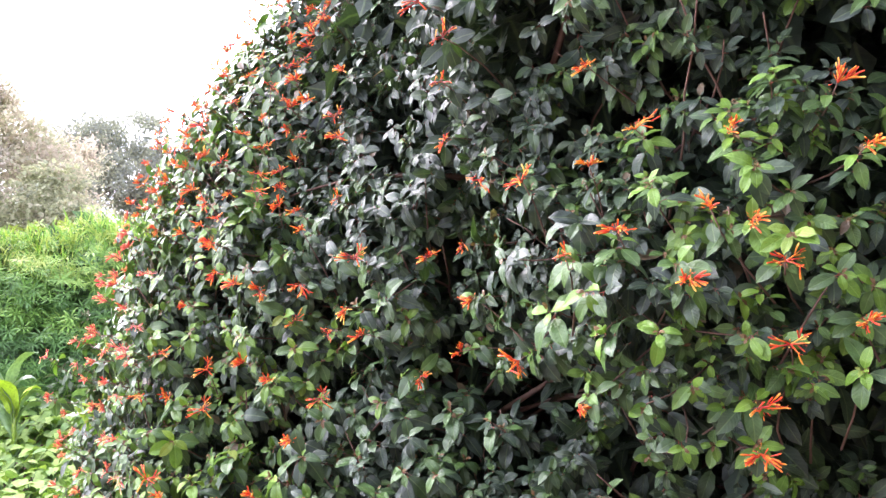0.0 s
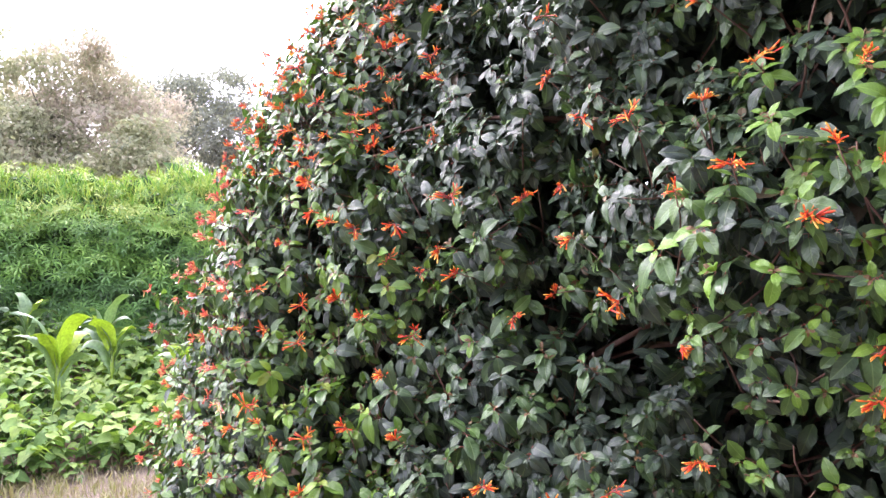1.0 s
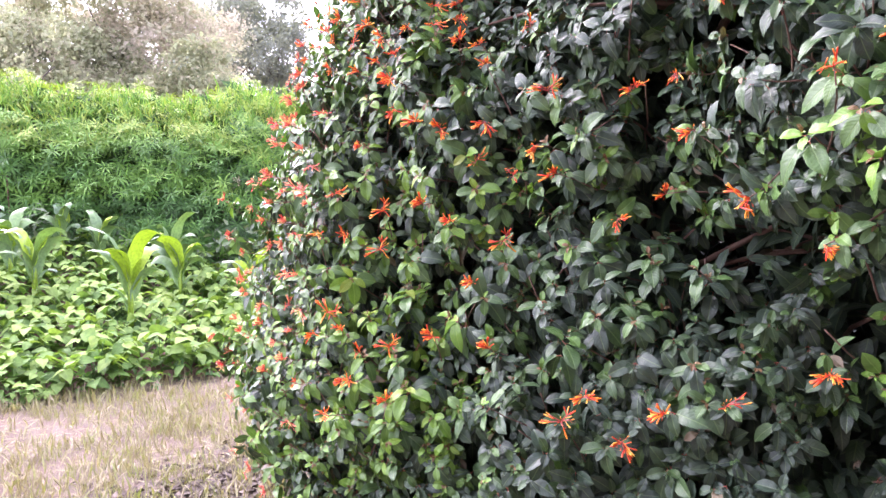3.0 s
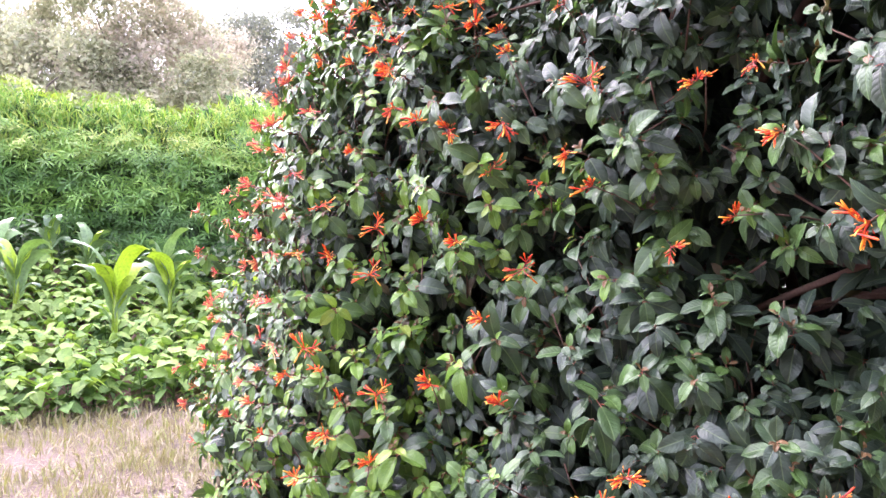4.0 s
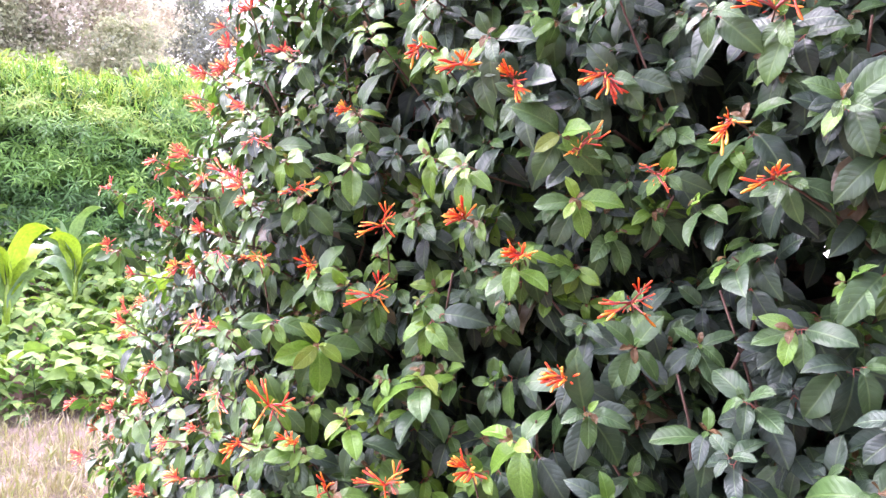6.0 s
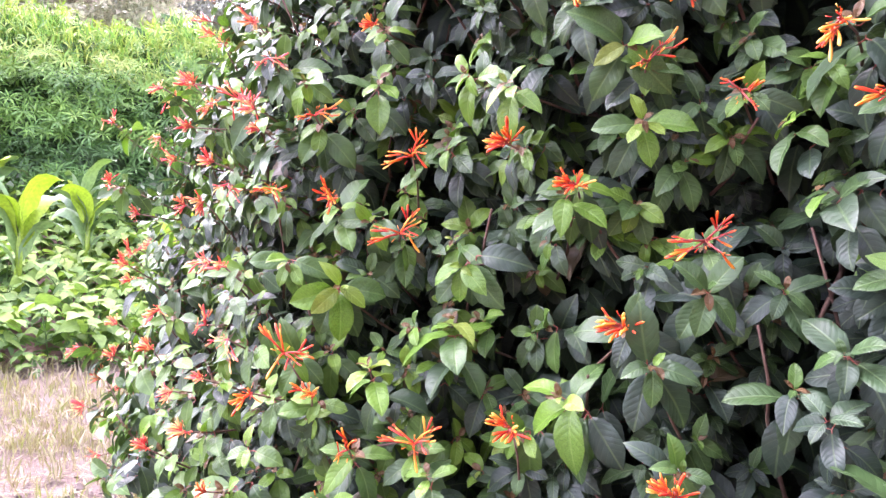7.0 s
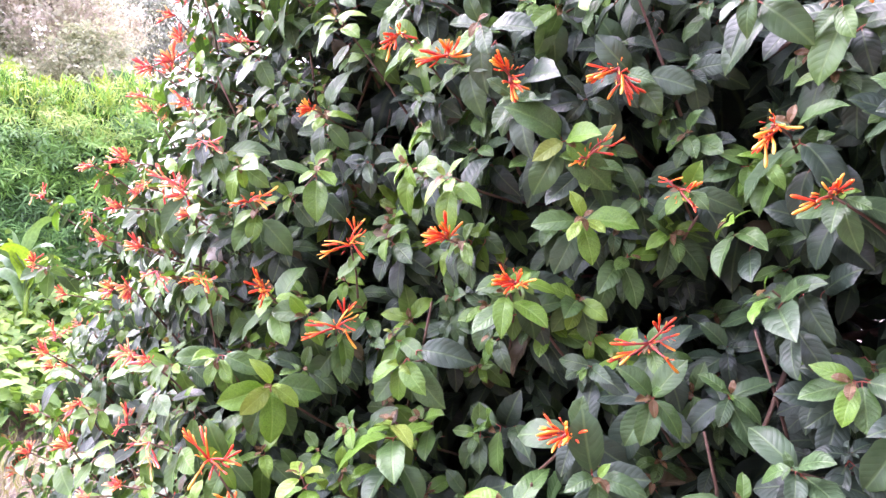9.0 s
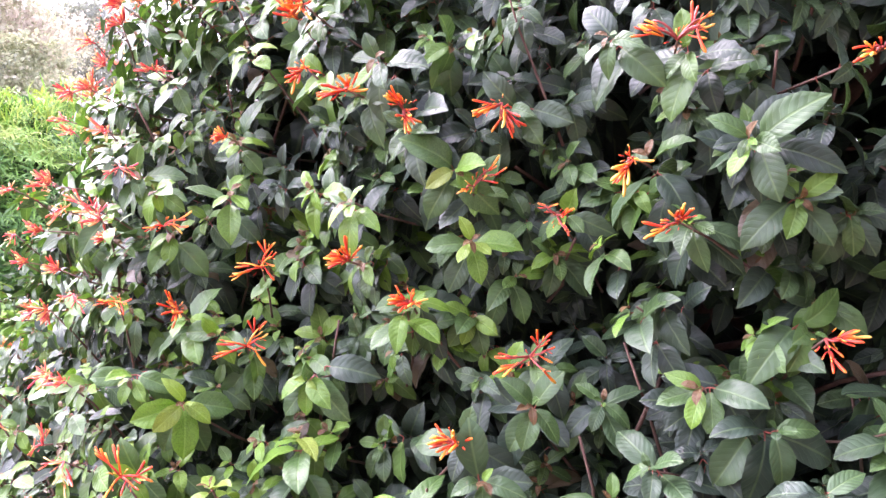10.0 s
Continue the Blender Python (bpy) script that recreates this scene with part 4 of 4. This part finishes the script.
def maize(seed, height, heart=1):
    """A young maize plant: a jointed stalk and long arching leaves."""
    g = np.random.default_rng(seed)
    thing = tagged(new("maize_plant"), "young maize plant with grey-green arching leaves round a yellow-green heart", "maize plant", "maize in the bed")
    stalk = tube([(0, 0, 0), (0.004, 0, height * 0.3), (0, 0.005, height * 0.62)], [0.030, 0.026, 0.011], 8)
    part("stalk", mesh_from("stalk", stalk[0], stalk[1], stalk[2], np.full(len(stalk[0]), 0.8)), CORN_LEAF, thing, "pale green stalk")
    ang0 = g.uniform(0, 6.28)
    for k in range(8):
        ang = ang0 + math.pi * k + g.normal(0, 0.35)
        h = height * (0.2 + 0.42 * k / 7 - (0.12 if k > 7 - heart else 0.0))
        length = height * (g.uniform(0.34, 0.46) if k > 7 - heart else g.uniform(0.42, 0.62)) * (0.7 if k == 0 else 1.0)
        inner = k > 7 - heart
        out = np.array([math.cos(ang), math.sin(ang)])
        side = np.array([-out[1], out[0], 0])
        n = 12
        t = np.linspace(0, 1, n)
        bend = 1.42 - 0.35 * t - (0.6 + 1.8 * g.uniform(0, 1)) * t**3 if inner else 1.38 - (2.6 + 0.8 * g.uniform(-1, 1)) * t**2.3
        step = length / (n - 1)
        r = np.concatenate([[0], np.cumsum(np.cos(bend[:-1]) * step)])
        z = h + np.concatenate([[0], np.cumsum(np.sin(bend[:-1]) * step)])
        wide = (0.09 if inner else 0.062) * np.sin(np.pi * np.clip(0.12 + 0.88 * t, 0, 1)) ** 0.7
        mid = np.stack([out[0] * r, out[1] * r, z], -1)
        along = unit(np.gradient(mid, axis=0))
        roll = g.uniform(-0.6, 0.6) + g.uniform(-0.9, 0.9) * t
        side = side * np.cos(roll)[:, None] + np.cross(along, side) * np.sin(roll)[:, None]
        droop = np.cross(side, along) * 0.3 * wide[:, None]
        ripple = 0.010 * np.sin(14 * t + k)[:, None] * np.cross(side, along)
        rows = np.stack([mid - side * wide[:, None] + droop + ripple, mid, mid + side * wide[:, None] + droop - ripple], 1).reshape(-1, 3)
        quad = []
        for i in range(n - 1):
            a = 3 * i
            quad += [(a, a + 1, a + 4, a + 3), (a + 1, a + 2, a + 5, a + 4)]
        uv = np.stack([np.tile([0, 0.5, 1], n), np.repeat(t, 3)], -1)
        part("leaf", mesh_from("leaf", rows, [np.array(quad)], uv, np.full(len(rows), (0.02 + 0.3 * g.uniform(0, 1)) if not inner else 0.9)), CORN_LEAF, thing)
    return thing


MAIZE = [(-4.83, 6.03, 1.25), (-5.95, 6.0, 1.05), (-3.95, 6.7, 1.1), (-5.0, 6.95, 1.0), (-5.30, 7.2, 1.0), (-6.85, 7.2, 0.85), (-6.35, 7.25, 0.8), (-4.3, 7.3, 0.9), (-7.3, 6.6, 0.95), (-6.6, 6.3, 0.9)]
for k, (x, y, h) in enumerate(MAIZE):
    maize(200 + k, h, 3 if k == 0 else 2 if k < 4 else 1).matrix_basis = pose(x, y, bed_height((np.array([x, y]) - BED_A) @ BED_IN) - 0.01, 0, 0, 40 * k)


# ---- the tall green hedge behind the bed, and the trees beyond ----
def hedge():
    """A thicket of leaning stems that end in stars of narrow leaflets."""
    g = np.random.default_rng(9)
    way, deep = np.array([0.85, 0.53]), np.array([-0.53, 0.85])
    start = np.array([-5.4, 8.4])
    thing = tagged(new("hedge"), "tall thicket of bright green plants with star-shaped narrow leaves", "hedge")
    thing.location = (*start, 0)
    count = 13000
    along = g.uniform(-6.5, 5.5, count)
    top = 3.06 + 0.07 * np.sin(1.7 * along) + 0.06 * np.sin(4.1 * along + 1) + 0.06 * np.sin(9.0 * along)
    turn = g.uniform(-0.25, 1.45, count)
    back = 1.1 * (1 - np.cos(np.clip(turn, 0, 1.45))) * 1.6
    z = np.where(turn < 0.9, top * (0.12 + 0.75 * g.uniform(0, 1, count)), top * g.uniform(0.86, 1.06, count))
    back = np.where(turn < 0.9, 0.75 * (z / top) ** 1.5 + g.normal(0, 0.18, count), 0.7 + 1.9 * g.uniform(0, 1, count))
    p = np.append(start, 0) + np.append(way, 0) * along[:, None] + np.append(deep, 0) * back[:, None] + np.array([0, 0, 1.0]) * z[:, None]
    out = np.append(-deep, 0) * np.where(turn < 0.9, 0.8, 0.2)[:, None] + np.array([0, 0, 1.0]) * (0.35 + 0.6 * z / top)[:, None] + g.normal(0, 0.3, (count, 3))
    axis = unit(out)
    ref = unit(np.cross(axis, g.normal(0, 1, (count, 3))))
    bi = np.cross(axis, ref)
    shape = speck_leaf(0.07)
    # tone paints light in: darker foot, brighter top, light tips over dark gaps
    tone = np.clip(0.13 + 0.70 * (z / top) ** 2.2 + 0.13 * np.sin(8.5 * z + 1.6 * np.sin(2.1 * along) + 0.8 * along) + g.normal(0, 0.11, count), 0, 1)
    pieces = []
    for k in range(8):
        ang = k * 0.785 + g.normal(0, 0.12, count)
        ahead = (ref * np.cos(ang)[:, None] + bi * np.sin(ang)[:, None]) * 0.9 + axis * 0.35 + np.array([0, 0, -0.25])
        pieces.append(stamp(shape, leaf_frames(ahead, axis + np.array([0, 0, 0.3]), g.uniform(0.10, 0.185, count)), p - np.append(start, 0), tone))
    # inner leaves in the darkest tone stand in for shade in the gaps
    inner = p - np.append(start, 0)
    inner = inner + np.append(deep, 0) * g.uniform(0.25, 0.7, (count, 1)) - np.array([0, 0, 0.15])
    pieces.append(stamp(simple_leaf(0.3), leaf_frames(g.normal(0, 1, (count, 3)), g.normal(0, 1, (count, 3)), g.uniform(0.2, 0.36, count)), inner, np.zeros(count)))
    # narrow upright blades of new growth along the top
    n = 15000
    a2, b2 = g.uniform(-6.5, 5.5, n), g.uniform(0.3, 2.4, n)
    top2 = 3.06 + 0.07 * np.sin(1.7 * a2) + 0.06 * np.sin(4.1 * a2 + 1)
    q = np.append(way, 0) * a2[:, None] + np.append(deep, 0) * b2[:, None] + np.array([0, 0, 1.0]) * (top2 - g.uniform(0.0, 0.75, n) * np.interp(b2, [0.3, 1.0], [1.0, 0.4]))[:, None]
    up = np.array([0.1, -0.25, 1.0]) + g.normal(0, 0.45, (n, 3))
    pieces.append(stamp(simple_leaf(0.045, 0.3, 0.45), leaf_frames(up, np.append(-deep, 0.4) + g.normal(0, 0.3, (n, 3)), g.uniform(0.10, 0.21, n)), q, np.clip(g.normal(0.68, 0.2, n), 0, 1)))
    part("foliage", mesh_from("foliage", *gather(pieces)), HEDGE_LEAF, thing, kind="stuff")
    for k in range(46):
        a = g.uniform(-6.4, 5.4)
        root = np.append(way * a + deep * g.uniform(0.3, 1.6), 0)
        tip = root + np.append(way * g.normal(0, 0.2) - deep * g.uniform(-0.1, 0.3), g.uniform(1.5, 2.3))
        part("stem", mesh_from("stem", *tube([root, (root + tip) / 2 + g.normal(0, 0.04, 3), tip], [0.022, 0.017, 0.008], 6)[:3]), TWIG, thing)


hedge()


def undergrowth():
    """Grey-green weeds in front of the hedge's foot."""
    g = np.random.default_rng(19)
    count = 9000
    along, up = g.uniform(-6.5, 5.5, count), g.uniform(0, 1, count) ** 1.2
    top = 1.2 + 0.25 * np.sin(2.3 * along) + 0.15 * np.sin(5.9 * along + 2)
    back = -0.55 + 0.7 * g.uniform(0, 1, count) + 0.25 * up
    p = np.array([-5.4, 8.4, 0]) + np.array([0.85, 0.53, 0]) * along[:, None] + np.array([-0.53, 0.85, 0]) * back[:, None] + np.array([0, 0, 1.0]) * (up * np.maximum(top, 0.15))[:, None]
    ahead = g.normal(0, 1, (count, 3)) + np.array([0.2, -0.3, 0.1])
    face = np.array([0.25, -0.4, 0.8]) + g.normal(0, 0.5, (count, 3))
    ob = new("undergrowth", mesh_from("undergrowth", *stamp(simple_leaf(0.26), leaf_frames(ahead, face, g.uniform(0.07, 0.15, count)), p, g.uniform(0.0, 0.45, count))))
    ob.data.materials.append(WEED_LEAF)
    tagged(ob, "grey-green weeds along the foot of the hedge", "weeds", kind="stuff")


undergrowth()


def tree(name, at, height, crown, base, seed, leaves, tone, label, loose=0.0, leaf=None, fill=0.16):
    """A forking tree: trunk and limbs, and a crown of small leaves in clumps round the twigs. crown: its half width."""
    g = np.random.default_rng(seed)
    thing = tagged(new(name), label, "tree")
    thing.location = (*at, 0)
    trunk = [tube([(0, 0, -0.1), (0.1, 0.05, base * 0.5), (0.05, -0.05, base)], [0.26, 0.2, 0.16], 9)]
    v, f, uv, _ = gather(trunk)
    part("trunk", mesh_from("trunk", v, f, uv), BARK, thing)
    tips = []

    def grow(a, way, length, r, depth):
        pts = [a]
        for k in range(4):
            way = unit(way + g.normal(0, 0.18, 3) + np.array([0, 0, 0.05]))
            pts.append(pts[-1] + way * length / 4)
        limb = [tube(pts, np.linspace(r, r * 0.55, 5), 6)]
        if depth == 0:
            tips.extend(pts[2:])
            return limb
        for k in range(3):
            limb += grow(pts[2 + k % 3], unit(way + g.normal(0, 0.55, 3)), length * g.uniform(0.5, 0.8), r * 0.5, depth - 1)
        return limb
    for k in range(6):
        ang = k * 1.05 + g.normal(0, 0.2)
        way = unit(np.array([math.cos(ang) * crown, math.sin(ang) * crown, (height - base) * g.uniform(0.35, 0.9)]))
        v, f, uv, _ = gather(grow(np.array([0.05, -0.05, base * 0.95]), way, 0.5 * math.hypot(crown, (height - base) * 0.7), 0.09, 2))
        part("limb", mesh_from("limb", v, f, uv), BARK, thing)
    tips = np.array(tips)
    mid = np.array([0, 0, base + 0.45 * (height - base)])
    size = np.array([crown, crown, 0.55 * (height - base)])
    # an uneven crown: lumps of clumps, with gaps between them
    k = np.arange(64) + 0.5
    fall = 1 - 2 * k / 64
    round_ = np.sqrt(1 - fall**2)
    lumps = mid + np.stack([round_ * np.cos(2.4 * k), round_ * np.sin(2.4 * k), fall], -1) * size * g.uniform(0.55, 1.05, (64, 1))
    girth = g.uniform(0.22, 0.40, 64) * crown
    which = g.integers(0, 64, 640)
    dome = lumps[which] + unit(g.normal(0, 1, (640, 3))) * girth[which][:, None] * g.uniform(0.5, 1.0, (640, 1)) * np.array([1, 1, 0.75])
    spots = np.concatenate([tips[g.integers(0, len(tips), int(20 + 200 * loose))], dome])
    spots = spots[(((spots - mid) / size) ** 2).sum(1) < 2.4]
    pick = g.integers(0, len(spots), leaves)
    near = 0.03 * (crown + height - base)
    p = spots[pick] + g.normal(0, near, (leaves, 3)) * np.array([1, 1, 0.7])
    deep = int(leaves * fill)
    p[:deep] = spots[pick[:deep]] + g.normal(0, 0.55 * near, (deep, 3))
    large = np.where(np.arange(leaves) < deep, 2.0, 1.0)
    ahead = g.normal(0, 1, (leaves, 3)) + np.array([0, 0, -0.4])
    face = unit(p - mid) * 0.6 + np.array([0, 0, 0.7]) + g.normal(0, 0.4, (leaves, 3))
    age = np.clip(tone + g.normal(0, 0.1, len(spots))[pick] + g.normal(0, 0.08, leaves), 0, 1)
    part("crown", mesh_from("crown", *stamp(speck_leaf(), leaf_frames(ahead, face, large * g.uniform(0.045, 0.09, leaves) * math.sqrt(math.hypot(*at) / 20)), p, age)), leaf or HAZY_TREE_LEAF, thing, kind="stuff")


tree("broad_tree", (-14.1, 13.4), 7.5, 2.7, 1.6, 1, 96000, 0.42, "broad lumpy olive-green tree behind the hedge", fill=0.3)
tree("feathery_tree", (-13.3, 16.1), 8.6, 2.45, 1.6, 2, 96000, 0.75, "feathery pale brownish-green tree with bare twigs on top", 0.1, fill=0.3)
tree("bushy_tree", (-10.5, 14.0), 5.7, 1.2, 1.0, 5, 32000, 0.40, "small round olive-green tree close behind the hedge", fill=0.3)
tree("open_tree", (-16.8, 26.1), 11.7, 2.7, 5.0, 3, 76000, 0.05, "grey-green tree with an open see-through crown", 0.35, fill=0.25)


# ---- grass on the bare ground in front of the bed ----
def grass():
    g = np.random.default_rng(14)
    count = 40000
    x, y = g.uniform(-6.0, 0.6, count), g.uniform(0.2, 6.2, count)
    deep = (np.stack([x, y], -1) - BED_A) @ BED_IN
    clump = np.sin(3.1 * x + 1.7 * y) * np.sin(2.3 * y - 1.9 * x + 1) + 0.6 * np.sin(7.7 * x) * np.sin(6.9 * y)
    keep = (deep < 0.05) & (g.uniform(-1.3, 1.3, count) < clump + 0.1) & (g.uniform(0, 1, count) < np.interp(y, [0.2, 2.2], [0.02, 1.0]))
    x, y = x[keep], y[keep]
    n = len(x)
    p = np.stack([x, y, ground_height(x, y)], -1)
    ang = g.uniform(0, 6.28, n)
    lean = g.uniform(0.05, 1.3, n)
    ahead = np.stack([np.cos(ang) * lean, np.sin(ang) * lean, np.ones(n)], -1)
    face = np.stack([np.cos(ang), np.sin(ang), np.full(n, 0.2)], -1) * -1
    ob = new("grass", mesh_from("grass", *stamp(speck_leaf(0.035), leaf_frames(ahead, face, g.uniform(0.05, 0.15, n)), p, np.clip(g.normal(0.5, 0.28, n), 0, 1))))
    ob.data.materials.append(GRASS)
    tagged(ob, "sparse straw-coloured grass on reddish earth", "grass", kind="stuff")


def stubble():
    """Tufts of short upright stalks, greenish and straw-coloured."""
    g = np.random.default_rng(18)
    cx, cy = g.uniform(-5.2, -1.0, 1500), g.uniform(2.2, 5.2, 1500)
    deep = (np.stack([cx, cy], -1) - BED_A) @ BED_IN
    bare = np.sin(2.1 * cx + 0.6) * np.sin(2.6 * cy + 1.3)
    keep = (deep < -0.12) & (bare < 0.35)
    cx, cy = cx[keep], cy[keep]
    tone = g.uniform(0.05, 0.75, len(cx))
    who = np.repeat(np.arange(len(cx)), 13)
    n = len(who)
    x, y = cx[who] + g.normal(0, 0.022, n), cy[who] + g.normal(0, 0.022, n)
    ahead = np.stack([g.normal(0, 0.28, n), g.normal(0, 0.28, n), np.ones(n)], -1)
    ob = new("stubble", mesh_from("stubble", *stamp(speck_leaf(0.03), leaf_frames(ahead, g.normal(0, 1, (n, 3)), g.uniform(0.035, 0.1, n)), np.stack([x, y, ground_height(x, y)], -1), np.clip(tone[who] + g.normal(0, 0.1, n), 0, 1))))
    ob.data.materials.append(GRASS)
    tagged(ob, "short upright stubble, greenish and straw-coloured, on bare earth", "stubble", kind="stuff")


grass()
stubble()


def straw():
    """Cut dry stalks that lie flat on the earth, thickest by the shrub's foot."""
    g = np.random.default_rng(15)
    count = 16000
    x, y = g.uniform(-6.0, 0.0, count), g.uniform(1.8, 6.2, count)
    deep = (np.stack([x, y], -1) - BED_A) @ BED_IN
    foot = np.exp(-((x + 2.0) ** 2 + (y - 3.6) ** 2) / 0.9)
    keep = (deep < 0.0) & (g.uniform(0, 1, count) < 0.3 + 0.6 * foot)
    x, y, foot = x[keep], y[keep], foot[keep]
    n = len(x)
    ang = g.uniform(0, 6.28, n)
    p = np.stack([x, y, ground_height(x, y) + g.uniform(0.004, 0.02, n)], -1)
    ahead = np.stack([np.cos(ang), np.sin(ang), g.normal(0, 0.12, n)], -1)
    face = np.stack([g.normal(0, 0.3, n), g.normal(0, 0.3, n), np.ones(n)], -1)
    age = np.clip(g.normal(0.75, 0.2, n) - 0.55 * foot * g.uniform(0, 1, n), 0, 1)
    ob = new("straw", mesh_from("straw", *stamp(simple_leaf(0.03, 0.3, 0.1), leaf_frames(ahead, face, g.uniform(0.06, 0.17, n)), p, age)))
    ob.data.materials.append(GRASS)
    tagged(ob, "cut dry straw lying on the reddish earth", "straw", kind="stuff")


straw()


def leaf_litter():
    """Fallen dead leaves and twigs round the shrub's foot."""
    g = np.random.default_rng(16)
    # thickest on the bare earth by the open end
    n = 22000
    s = np.concatenate([g.uniform(2.4, 5.0, 10000), g.uniform(3.5, 4.9, 12000)])
    p, out = shrub_surface(s, np.full(n, 0.6))
    far = np.concatenate([1.3 * g.uniform(0, 1, 10000) - 0.5, np.abs(g.normal(0.42, 0.32, 12000))])
    p = p + out * np.array([1, 1, 0]) * far[:, None] + g.normal(0, 0.05, (n, 3))
    p[:, 2] = ground_height(p[:, 0], p[:, 1]) + g.uniform(0.004, 0.03, n)
    ang = g.uniform(0, 6.28, n)
    ahead = np.stack([np.cos(ang), np.sin(ang), g.normal(0, 0.25, n)], -1)
    face = np.stack([g.normal(0, 0.4, n), g.normal(0, 0.4, n), np.ones(n)], -1)
    ob = new("leaf_litter", mesh_from("leaf_litter", *stamp(simple_leaf(0.2, 0.4, 0.3), leaf_frames(ahead, face, g.uniform(0.03, 0.075, n)), p, g.uniform(0, 1, n))))
    ob.data.materials.append(LITTER)
    tagged(ob, "dark brown fallen leaves under the flowering shrub", "leaves", kind="stuff")


leaf_litter()
